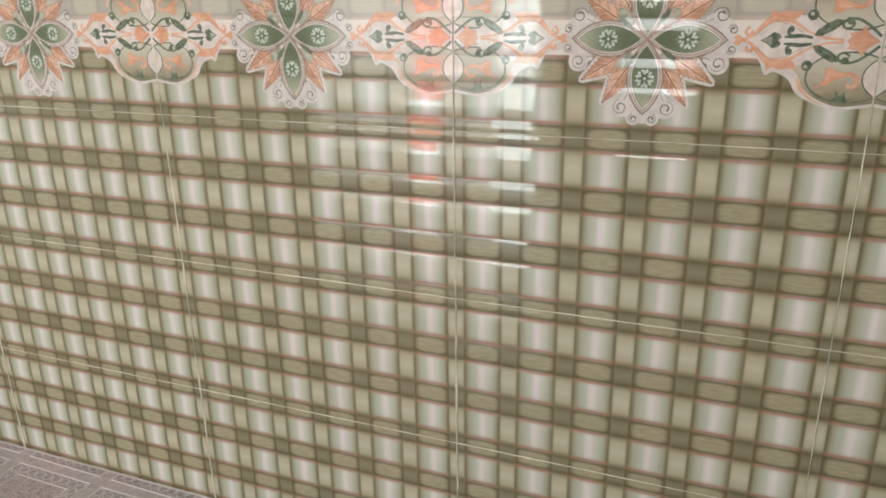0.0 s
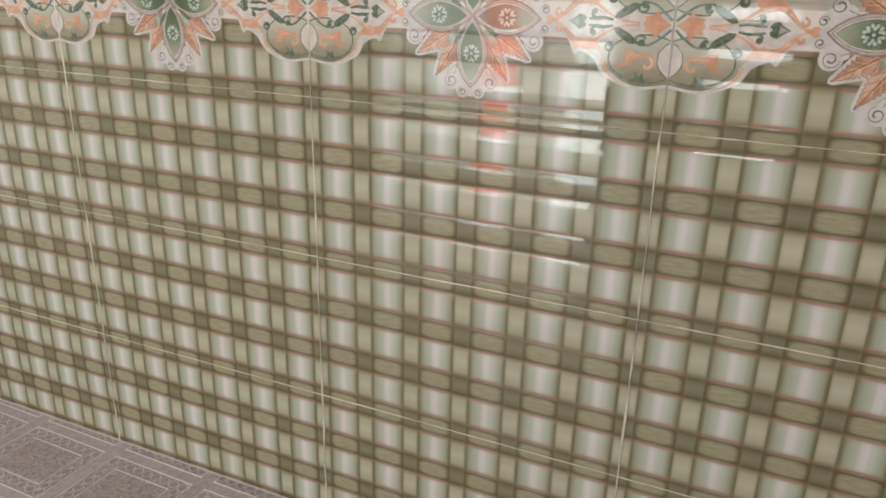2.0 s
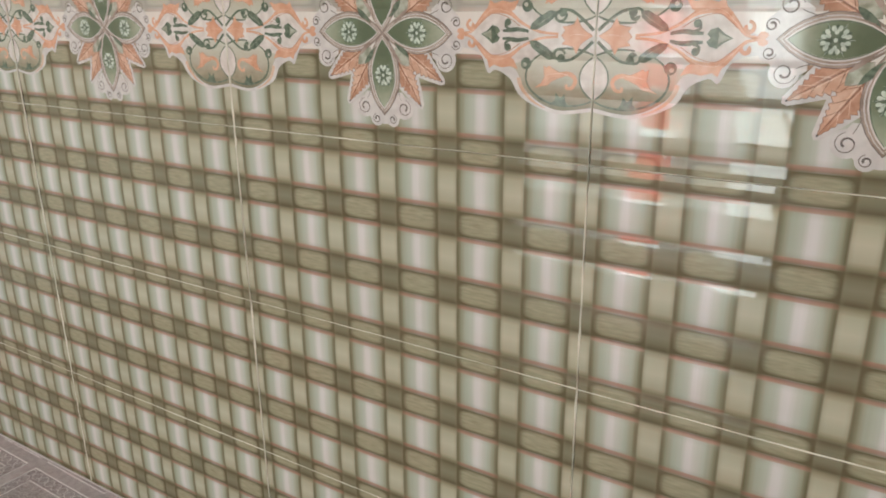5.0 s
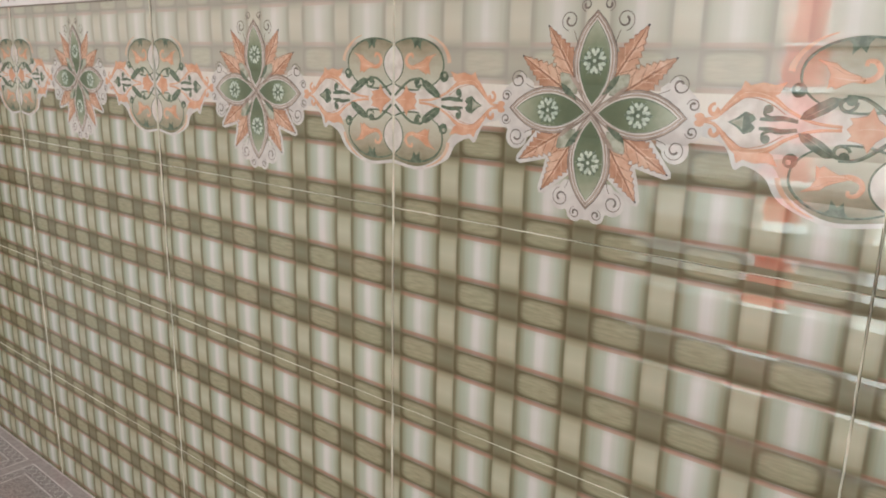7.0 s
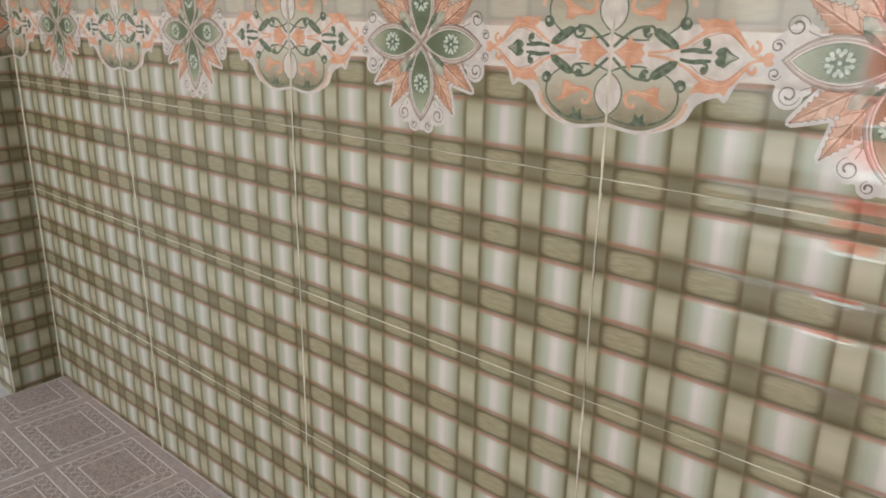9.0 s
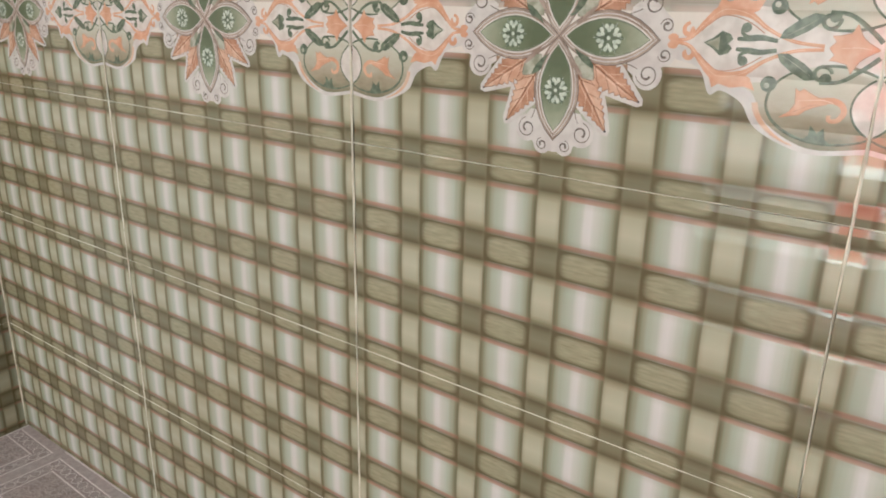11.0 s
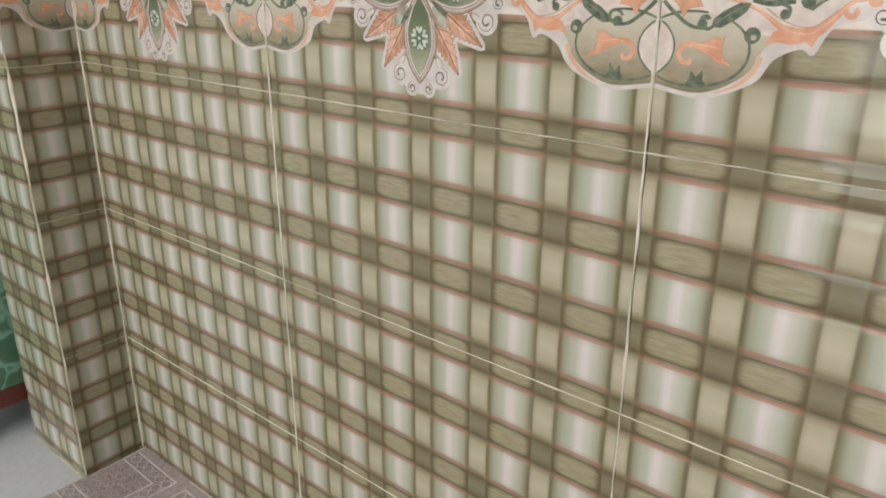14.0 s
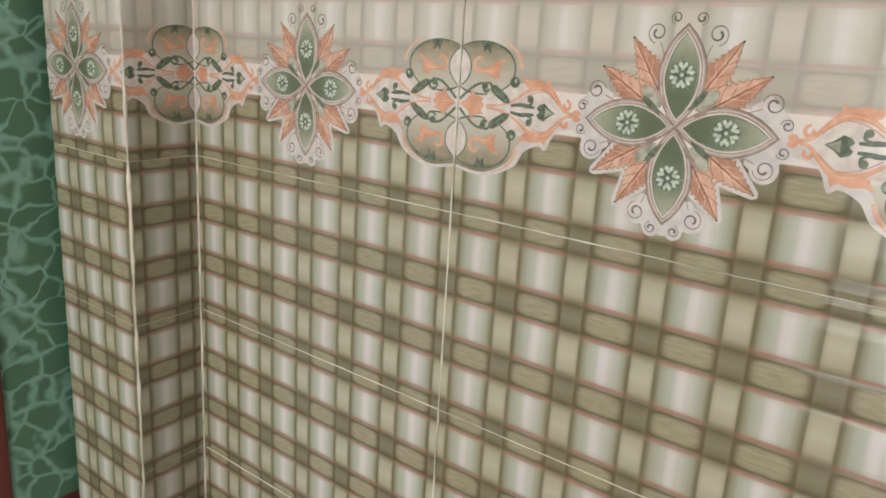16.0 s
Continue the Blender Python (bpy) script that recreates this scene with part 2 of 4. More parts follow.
def cloth(name, a, b, through_it):
    n = Nodes(name, 0.8)
    f = n.noise(n.scaled(n.coords(), (30, 30, 4)), 1.0, 4.0)
    col = n.mix(f, a, b)
    tr = n.t.nodes.new("ShaderNodeBsdfTranslucent")
    n.put(tr.inputs[0], col)
    mx = n.t.nodes.new("ShaderNodeMixShader")
    mx.inputs[0].default_value = through_it
    n.t.links.new(n.b.outputs[0], mx.inputs[1])
    n.t.links.new(tr.outputs[0], mx.inputs[2])
    n.t.links.new(mx.outputs[0], n.t.nodes["Material Output"].inputs[0])
    return n.colour(col)


RED_CLOTH = cloth("red_cloth", srgb(250, 134, 126), srgb(246, 116, 110), 0.97)
PALE_CLOTH = cloth("pale_cloth", srgb(214, 208, 204), srgb(196, 190, 186), 0.66)


# ---------------------------------------------------------------- mesh helpers
def part(name, bm, mats, parent=None, label="", m=None, smooth=False):
    me = bpy.data.meshes.new(name)
    bm.normal_update()
    bm.to_mesh(me)
    bm.free()
    for mat in (mats if isinstance(mats, (list, tuple)) else [mats]):
        me.materials.append(mat)
    if smooth:
        for p in me.polygons:
            p.use_smooth = True
    ob = new(name, me)
    if parent:
        ob.parent = parent
    if m is not None:
        ob.matrix_basis = m
    if label:
        tagged(ob, label)
    return ob


def again(name, me, parent, m):
    ob = new(name, me)
    ob.parent, ob.matrix_basis = parent, m
    return ob


def box(bm, x0, x1, y0, y1, z0, z1, bevel=0.0, mat=0):
    r = bmesh.ops.create_cube(bm, size=1.0, matrix=Matrix.LocRotScale(((x0 + x1) / 2, (y0 + y1) / 2, (z0 + z1) / 2), None, (x1 - x0, y1 - y0, z1 - z0)))
    fs = {f for v in r["verts"] for f in v.link_faces}
    for f in fs:
        f.material_index = mat
    if bevel:
        es = {e for v in r["verts"] for e in v.link_edges}
        bmesh.ops.bevel(bm, geom=list(es), offset=bevel, segments=2, profile=0.5, affect="EDGES")


def boxed(name, spans, mat, parent=None, bevel=0.0, label=""):
    bm = bmesh.new()
    for s in spans:
        box(bm, *s, bevel)
    return part(name, bm, mat, parent, label)


HALF_LEVELS = (0.008, 0.0135, 0.0172, 0.0195, 0.0210, 0.0225, 0.0245, 0.0275, 0.032, 0.039)
LEVELS = (0.0, *HALF_LEVELS, 0.05, *(round(0.1 - v, 4) for v in reversed(HALF_LEVELS)))


def swell(z, border=False):
    """How far the glaze stands proud: a pillow on each woven block and a smaller one on each band, with a crease between."""
    d = abs(z / 0.1 - round(z / 0.1)) * 0.1
    a = 0.00145 * (1 - (d / 0.0210) ** 2) if d < 0.0210 else 0.00175 * (1 - ((0.05 - d) / 0.0290) ** 3)
    return a * 0.85 if border else a


def levels(z0, z1):
    inside = [0.1 * k + v for k in range(4) for v in LEVELS]
    return [z0] + [z for z in inside if z0 + 0.001 < z < z1 - 0.001] + [z1]


def tile_mesh(x0, x1, z0, z1, border=False):
    """A glazed tile, face towards -y, with a gentle swell across each woven row and rounded arrises."""
    bm = bmesh.new()
    cols = [x0, x0 + 0.0009, x1 - 0.0009, x1]
    rows = []
    for z in levels(z0, z1):
        y = -swell(z, border)
        rows.append([bm.verts.new((x, y + (0.0012 if j in (0, 3) else 0.0), z)) for j, x in enumerate(cols)])
    for r in (0, -1):
        for v in rows[r]:
            v.co.y += 0.0008
    for a, b in zip(rows, rows[1:]):
        for j in range(3):
            bm.faces.new((a[j], a[j + 1], b[j + 1], b[j]))
    edge = [r[0] for r in rows] + rows[-1][1:3] + [r[3] for r in reversed(rows)] + list(reversed(rows[0][1:3]))
    back = [bm.verts.new((v.co.x, 0.008, v.co.z)) for v in edge]
    for i in range(len(edge)):
        j = (i + 1) % len(edge)
        bm.faces.new((edge[i], edge[j], back[j], back[i]))
    for f in bm.faces:
        f.smooth = True
    for a, b in zip(rows, rows[1:]):
        for j in (0, 1, 2, 3):
            bm.edges.get((a[j], b[j])).smooth = False
    for r in (0, 1, -2, -1):
        for j in range(3):
            bm.edges.get((rows[r][j], rows[r][j + 1])).smooth = False
    me = bpy.data.meshes.new("tile")
    bm.normal_update()
    bmesh.ops.recalc_face_normals(bm, faces=bm.faces)
    bm.to_mesh(me)
    bm.free()
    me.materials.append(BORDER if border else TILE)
    return me


# ---------------------------------------------------------------- printed ornament, in the tile's own x and z
def surface(z):
    return 0.0                    # shapes are drawn flat and laid on the swell of the tile afterwards


def plate(bm, pts, lift, mat=0):
    """A flat printed shape, raised by lift over the tile."""
    top = [bm.verts.new((x, surface(z) - lift, z)) for x, z in pts]
    low = [bm.verts.new((x, surface(z) + 0.0004, z)) for x, z in pts]
    fs = [bm.faces.new(top)]
    for i in range(len(pts)):
        j = (i + 1) % len(pts)
        fs.append(bm.faces.new((top[i], top[j], low[j], low[i])))
    for f in fs:
        f.material_index = mat


def stroke(bm, pts, widths, lift, mat=0):
    """A printed line along pts; widths: one width, or one for each point."""
    n = len(pts)
    if not isinstance(widths, (list, tuple)):
        widths = [widths] * n
    rows = []
    for i, (x, z) in enumerate(pts):
        a, b = pts[max(i - 1, 0)], pts[min(i + 1, n - 1)]
        dx, dz = b[0] - a[0], b[1] - a[1]
        k = math.hypot(dx, dz) or 1.0
        ox, oz = -dz / k * widths[i] / 2, dx / k * widths[i] / 2
        rows.append([bm.verts.new((x + s * ox, surface(z + s * oz) - (lift if abs(s) < 1 else lift * 0.55), z + s * oz)) for s in (-1, 0, 1)])
    for a, b in zip(rows, rows[1:]):
        for j in range(2):
            f = bm.faces.new((a[j], a[j + 1], b[j + 1], b[j]))
            f.material_index, f.smooth = mat, True


def spline(pts, steps=6):
    out = []
    for i in range(len(pts) - 1):
        p0, p1, p2, p3 = pts[max(i - 1, 0)], pts[i], pts[i + 1], pts[min(i + 2, len(pts) - 1)]
        for k in range(steps):
            t = k / steps
            out.append(tuple(0.5 * (2 * b + (c - a) * t + (2 * a - 5 * b + 4 * c - d) * t * t + (3 * b - a - 3 * c + d) * t ** 3) for a, b, c, d in zip(p0, p1, p2, p3)))
    return out + [pts[-1]]


def taper(w0, w1, w2, n):
    return [w0 + (w1 - w0) * min(1, 2 * i / (n - 1)) + (w2 - w1) * max(0, 2 * i / (n - 1) - 1) for i in range(n)]


def disc(cx, cz, rx, rz=None, n=18, turn=0.0):
    rz = rz or rx
    return [(cx + rx * math.cos(a) * math.cos(turn) - rz * math.sin(a) * math.sin(turn), cz + rx * math.cos(a) * math.sin(turn) + rz * math.sin(a) * math.cos(turn))
            for a in (2 * math.pi * i / n for i in range(n))]


def curl(cx, cz, r, start, turns, way=1):
    n = int(14 * turns) + 4
    return [(cx + r * (1 - 0.72 * i / n) * math.cos(start + way * 2 * math.pi * turns * i / n), cz + r * (1 - 0.72 * i / n) * math.sin(start + way * 2 * math.pi * turns * i / n)) for i in range(n + 1)]


def almond(r0, r1, half, turn, cx, cz, n=10):
    """A pointed oval of two arcs from r0 to r1 along the direction turn."""
    pts = []
    for s in (1, -1):
        for i in range(n):
            t = i / n if s > 0 else 1 - i / n
            r, w = r0 + (r1 - r0) * t, s * half * (4 * t * (1 - t)) ** 0.92
            pts.append((cx + r * math.cos(turn) - w * math.sin(turn), cz + r * math.sin(turn) + w * math.cos(turn)))
    return pts


def leaf_outline(base, tip, half, inner, grow=0.0, teeth=True):
    """A pointed lobe from base to tip with fine teeth, which start further out on the side named by inner (1 or -1)."""
    bx, bz = base
    dx, dz = tip[0] - bx, tip[1] - bz
    k = math.hypot(dx, dz)
    ux, uz = dx / k, dz / k
    k += grow * 1.6
    pts = []
    for s in (1, -1):
        n = 24
        for i in range(n + 1):
            t = i / n if s > 0 else 1 - i / n
            w = half * (0.5 + 0.5 * t / 0.42) if t < 0.42 else half * ((1 - t) / 0.58) ** 0.9
            if teeth and (0.46 < t < 0.94 or (s != inner and t > 0.2)):
                w *= 1.14 if i % 2 else 0.80
            if t == 1.0 and s < 0:
                continue
            w = 0.0 if t == 1.0 else w + grow
            r = k * t
            pts.append((bx + ux * r - uz * s * w, bz + uz * r + ux * s * w))
    return pts


CX, CZ = 0.30, 0.149


def star_parts():
    """Meshes of the four-petal rosette in the middle of a border tile: name, builder, materials, label."""
    made = []
    for q in range(4):
        a = q * math.pi / 2

        def petal(bm, a=a):
            for r0, r1, h, lift, mat in ((0.0, 0.1100, 0.0272, 0.00070, 3), (0.0005, 0.1088, 0.0263, 0.00075, 0), (0.003, 0.1062, 0.0240, 0.00080, 1),
                                         (0.0045, 0.1045, 0.0226, 0.00085, 0), (0.0065, 0.1020, 0.0206, 0.00090, 1), (0.0085, 0.0996, 0.0189, 0.00095, 4), (0.0095, 0.0985, 0.0180, 0.00100, 2)):
                plate(bm, almond(r0, r1, h, a, CX, CZ), lift, mat)
            # the printed relief: a dark edge on one long side of the green, a bright one on the other
            o = almond(0.0095, 0.0985, 0.0176, a, CX, CZ, 14)
            one, two = o[:15], o[14:] + o[:1]
            if math.cos(a) + math.sin(a) < -0.5:
                one, two = two, one
            stroke(bm, one, taper(0.0006, 0.0036, 0.0006, len(one)), 0.00106, 4)
            stroke(bm, two, taper(0.0004, 0.0016, 0.0004, len(two)), 0.00106, 1)
            o = almond(0.0035, 0.1052, 0.0233, a, CX, CZ, 14)
            stroke(bm, o + o[:1], 0.0006, 0.00092, 3)
            # fine lines that run along the rim
            for h in (0.0250, 0.0216):
                o = almond(0.002, 0.107 if h > 0.023 else 0.1035, h, a, CX, CZ, 14)
                stroke(bm, o[2:9], 0.0006, 0.00094, 3)
                stroke(bm, o[18:26], 0.0006, 0.00094, 3)
        made.append(("petal", petal, [INK_RIM, INK_PALE, INK_GREEN, INK_GREY, INK_DARK]))

        def flower(bm, a=a):
            fx, fz = CX + 0.056 * math.cos(a), CZ + 0.056 * math.sin(a)
            rag = []
            for k in range(24):
                b, r = k * math.pi / 12, (0.0168, 0.0128, 0.0150, 0.0118)[k % 4]
                rag.append((fx + r * math.cos(b), fz + r * math.sin(b)))
            plate(bm, rag, 0.00112, 1)
            for k in range(6):
                b = k * math.pi / 3 + math.pi / 2
                for g, reach, rad in ((-0.25, 0.0112, 0.0028), (0.25, 0.0112, 0.0028), (0.0, 0.0078, 0.0026)):
                    plate(bm, disc(fx + reach * math.cos(b + g), fz + reach * math.sin(b + g), rad, rad * 0.80, 9, b + g), 0.00122 + (0.00004 if g == 0 else 0.00002 * (g > 0)), 0)
                stroke(bm, [(fx + 0.0045 * math.cos(b), fz + 0.0045 * math.sin(b)), (fx + 0.0110 * math.cos(b), fz + 0.0110 * math.sin(b))], [0.0020, 0.0008], 0.00134, 1)
                b += math.pi / 6
                stroke(bm, [(fx + 0.0120 * math.cos(b), fz + 0.0120 * math.sin(b)), (fx + 0.0172 * math.cos(b), fz + 0.0172 * math.sin(b))], [0.0014, 0.0005], 0.00130, 0)
            plate(bm, disc(fx, fz, 0.0054, n=12), 0.00136, 1)
            plate(bm, disc(fx, fz, 0.0021, n=8), 0.00142, 0)
        made.append(("flower", flower, [INK_WHITE, INK_DARK]))

        def scroll(bm, a=a):
            ca, sa = math.cos(a), math.sin(a)

            def at(r, w):
                return CX + r * ca - w * sa, CZ + r * sa + w * ca
            for s in (1, -1):
                for r, w, rad, turns in ((0.1150, 0.0135, 0.0082, 1.35), (0.0990, 0.0330, 0.0128, 1.4)):
                    x, z = at(r, s * w)
                    if z < CZ + 0.012:
                        plate(bm, disc(x, z, rad + 0.0022), 0.00030, 0)
                    c = curl(x, z, rad - 0.0012, a + s * (math.pi * 0.95), turns, -s)
                    stroke(bm, c, taper(0.0009, 0.0015, 0.0030, len(c)), 0.00050, 1)
                    stroke(bm, c[len(c) // 2:], 0.0008, 0.00054, 2)
                # the thread that leads from the petal's rim into the larger curl
                c = spline([at(0.076, s * 0.0235), at(0.084, s * 0.0262), at(0.0885, s * 0.0285)], 4)
                stroke(bm, c, 0.0009, 0.00048, 1)
            pts = [at(0.078, 0.030), at(0.095, 0.042), at(0.120, 0.019), at(0.1222, 0.0), at(0.120, -0.019), at(0.095, -0.042), at(0.078, -0.030)]
            if sa < 0.5:
                plate(bm, pts, 0.00026, 0)
        made.append(("scroll", scroll, [INK_HALO, INK_GREY, INK_BLACK]))
        for (tr, tw), inner in (((0.093, 0.060), 1), ((0.060, 0.093), -1)):
            def leaf(bm, a=a, tr=tr, tw=tw, inner=inner):
                def rot(r, w):
                    return CX + r * math.cos(a) - w * math.sin(a), CZ + r * math.sin(a) + w * math.cos(a)
                b, t = rot(tr * 0.27, tw * 0.27), rot(tr, tw)
                up = 0.00004 if inner > 0 else 0.0
                if t[1] < CZ:
                    plate(bm, leaf_outline(b, t, 0.0172, inner, 0.0034, False), 0.00034 + up / 2, 1)
                full = leaf_outline(b, t, 0.0166, inner)
                plate(bm, full, 0.00044 + up, 0)
                stroke(bm, full, 0.0013, 0.00056 + up, 2)
                top = full.index(max(full, key=lambda p: (p[0] - b[0]) ** 2 + (p[1] - b[1]) ** 2))
                shade = full[:top + 1] if inner < 0 else full[top:]
                plate(bm, shade + [b], 0.00050 + up, 3)
                stroke(bm, [b, ((b[0] + t[0]) / 2, (b[1] + t[1]) / 2), t], [0.0030, 0.0024, 0.0012], 0.00064 + up, 2)
                dx, dz = t[0] - b[0], t[1] - b[1]
                for s in (1, -1):
                    # a bright ridge beside the midrib, and ribs that run out to the teeth
                    off = 0.0022 * s / math.hypot(dx, dz)
                    line = [(b[0] + dx * f - dz * off, b[1] + dz * f + dx * off) for f in (0.25, 0.45, 0.65, 0.85)]
                    stroke(bm, line, taper(0.0008, 0.0017, 0.0005, 4), 0.00060 + up, 4)
                    for k in (0.26, 0.44, 0.62):
                        mx, mz = b[0] + dx * k, b[1] + dz * k
                        g = 0.17 * (1.16 - k) * s
                        ex, ez = mx + dx * 0.17 - dz * g, mz + dz * 0.17 + dx * g
                        stroke(bm, [(mx, mz), (ex, ez)], [0.0016, 0.0008], 0.00062 + up, 2 if s == inner else 4)
                plate(bm, disc(t[0], t[1], 0.0013, n=8), 0.00066 + up, 5)
            made.append(("leaf", leaf, [INK_LEAF, INK_HALO, INK_VEIN, INK_LEAF_DARK, INK_LEAF_LIGHT, INK_BLACK]))

        def bud(bm, a=a):
            d = a + math.pi / 4
            o = almond(0.028, 0.060, 0.0085, d, CX, CZ)
            plate(bm, o, 0.00072, 0)
            stroke(bm, o + o[:1], 0.0007, 0.00080, 3)
            for s in (1, -1):
                x, z = CX - s * 0.0050 * math.sin(d), CZ + s * 0.0050 * math.cos(d)
                plate(bm, almond(0.020, 0.052, 0.0040 if s > 0 else 0.0026, d + s * 0.05, x, z), 0.00084, 1 if s > 0 else 2)
        made.append(("bud", bud, [INK_SAGE, INK_DARK, INK_RIM, INK_GREY]))
    return made


def oval_parts(s):
    """Meshes of half of the scrollwork medallion that straddles the joint; s = 1: at the tile's left edge, -1: at its right edge."""
    ex = 0.0 if s > 0 else 0.6
    made = []

    def p(u, w):
        return ex + s * u, CZ + w

    def pts(*uv):
        return [p(*q) for q in uv]

    def ground(bm):
        out = spline(pts((0.190, 0.0), (0.186, -0.013), (0.152, -0.023), (0.139, -0.046), (0.128, -0.042), (0.108, -0.052), (0.092, -0.074), (0.048, -0.0905), (0.0012, -0.0855)), 5)
        plate(bm, out + pts((0.0012, -0.002)), 0.00022, 0)
        under = spline(pts((0.172, -0.002), (0.144, -0.014), (0.130, -0.036), (0.102, -0.040), (0.084, -0.068), (0.046, -0.086), (0.0012, -0.081)), 5)
        plate(bm, under + pts((0.0012, -0.002)), 0.00027, 2)
        inner = spline(pts((0.0012, 0.030), (0.050, 0.028), (0.093, 0.032), (0.128, 0.033), (0.148, 0.012), (0.176, 0.003), (0.177, 0.0)), 5)
        inner = inner + [(x, 2 * CZ - z) for x, z in reversed(inner[:-1])]
        plate(bm, inner, 0.00032, 1)
    made.append(("medallion_ground", ground, [INK_HALO, INK_PALE, INK_MINT]))
    for w in (1, -1):
        def ring(bm, w=w):
            def oval(cx, n=56):
                out = []
                for k in range(n):
                    a = 2 * math.pi * k / n
                    ca, sa = math.cos(a), math.sin(a)
                    out.append((cx + 0.0520 * math.copysign(abs(ca) ** 0.98, ca), w * (0.0475 + 0.0330 * math.copysign(abs(sa) ** 0.98, sa))))
                return out
            full = oval(0.0345)
            plate(bm, [p(max(u, 0.0012), v) for u, v in full], 0.00042, 1)
            # the ring is open where the stem's ball closes it
            own = [q for q in full[-4:] + full[:-4] if q[0] > 0.0012 and not (q[0] > 0.050 and abs(q[1]) < 0.021)]
            first = next((k for k in range(1, len(own)) if math.hypot(own[k][0] - own[k - 1][0], own[k][1] - own[k - 1][1]) > 0.012), 0)
            own = own[first:] + own[:first]
            run = [own[0]]
            for q in own[1:]:
                if math.hypot(q[0] - run[-1][0], q[1] - run[-1][1]) > 0.012:
                    if len(run) > 2:
                        stroke(bm, [p(*g) for g in run], taper(0.0022, 0.0032, 0.0020, len(run)), 0.00064, 0)
                    run = []
                run.append(q)
            if len(run) > 2:
                stroke(bm, [p(*g) for g in run], taper(0.0022, 0.0032, 0.0020, len(run)), 0.00064, 0)
            other = sorted((q for q in oval(-0.0345) if q[0] > 0.0008), key=lambda q: q[1])
            plate(bm, [p(0.0012, other[0][1])] + [p(max(u, 0.0013), v) for u, v in other] + [p(0.0012, other[-1][1])], 0.00048, 2)
            stroke(bm, [p(*q) for q in other], 0.0026, 0.00066, 0)
            # a sprout on the rim
            sprout = ((0.030, 0.0800), (0.034, 0.0755), (0.036, 0.0670), (0.041, 0.0720), (0.047, 0.0655), (0.0475, 0.0745), (0.054, 0.0800))
            plate(bm, [p(u, w * v) for u, v in sprout], 0.00060, 0)
            c = [p(0.0385 + 0.0575 * math.cos(a), w * (0.0475 + 0.0400 * math.sin(a))) for a in (math.pi * (0.02 + 0.04 * k) for k in range(10))]
            stroke(bm, c, taper(0.0065, 0.0042, 0.0010, len(c)), 0.00040, 4)
        made.append(("ring", ring, [INK_DARK, INK_MINT, INK_PALE, INK_SAGE, INK_PEACH]))

        def vase(bm, w=w):
            bell = ((0.074, 0.0610), (0.066, 0.0555), (0.062, 0.0480), (0.0635, 0.0350), (0.060, 0.0375), (0.057, 0.0350), (0.050, 0.0390), (0.043, 0.0420),
                    (0.037, 0.0410), (0.037, 0.0465), (0.045, 0.0490), (0.053, 0.0530), (0.058, 0.0575), (0.066, 0.0590))
            whole = [p(u, w * v) for u, v in bell]
            plate(bm, whole, 0.00062, 0)
            stroke(bm, whole + whole[:1], 0.0009, 0.00068, 2)
            c = spline([p(u, w * v) for u, v in ((0.044, 0.0455), (0.034, 0.0430), (0.026, 0.0455), (0.0225, 0.0520), (0.0265, 0.0590), (0.0330, 0.0600), (0.0340, 0.0555))], 5)
            stroke(bm, c, taper(0.0064, 0.0060, 0.0040, len(c)), 0.00066, 0)
            c = spline([p(u, w * v) for u, v in ((0.060, 0.0455), (0.050, 0.0440), (0.040, 0.0432), (0.032, 0.0450))], 4)
            stroke(bm, c, taper(0.0006, 0.0018, 0.0006, len(c)), 0.00074, 1)
            c = spline([p(u, w * v) for u, v in ((0.066, 0.0565), (0.058, 0.0530), (0.050, 0.0485), (0.042, 0.0475))], 4)
            stroke(bm, c, taper(0.0004, 0.0014, 0.0006, len(c)), 0.00074, 2)
        made.append(("vase_flower", vase, [INK_ORANGE, INK_LEAF_LIGHT, INK_LEAF_DARK]))

        def arm(bm, w=w):
            c = spline(pts((0.181, w * 0.001), (0.163, w * 0.003), (0.150, w * 0.016), (0.134, w * 0.029), (0.112, w * 0.026), (0.092, w * 0.013), (0.070, w * 0.004), (0.046, w * 0.0015)), 6)
            wd = [0.003 + 0.0066 * math.exp(-((i / len(c) - 0.42) / 0.16) ** 2) for i in range(len(c))]
            stroke(bm, c, wd, 0.00062, 0)
            stroke(bm, c[4:-4], 0.0010, 0.00074, 1)
            c = spline(pts((0.152, w * 0.010), (0.144, w * 0.018), (0.132, w * 0.0245), (0.113, w * 0.0205), (0.096, w * 0.010)), 5)
            stroke(bm, c, 0.0009, 0.00072, 2)
            plate(bm, pts((0.142, w * 0.027), (0.137, w * 0.040), (0.131, w * 0.036), (0.120, w * 0.039), (0.108, w * 0.037), (0.098, w * 0.040), (0.104, w * 0.029), (0.112, w * 0.025), (0.128, w * 0.027)), 0.00058, 0)
            c = curl(*p(0.163, w * 0.0105), 0.0066, math.pi * 0.5, 0.9, -s * w)
            stroke(bm, c, taper(0.003, 0.0048, 0.0046, len(c)), 0.00064, 0)
            plate(bm, disc(*p(0.178, w * 0.0035), 0.0052, 0.0036, 10), 0.00060, 0)
        made.append(("scroll_arm", arm, [INK_ORANGE, INK_LEAF_LIGHT, INK_LEAF_DARK]))

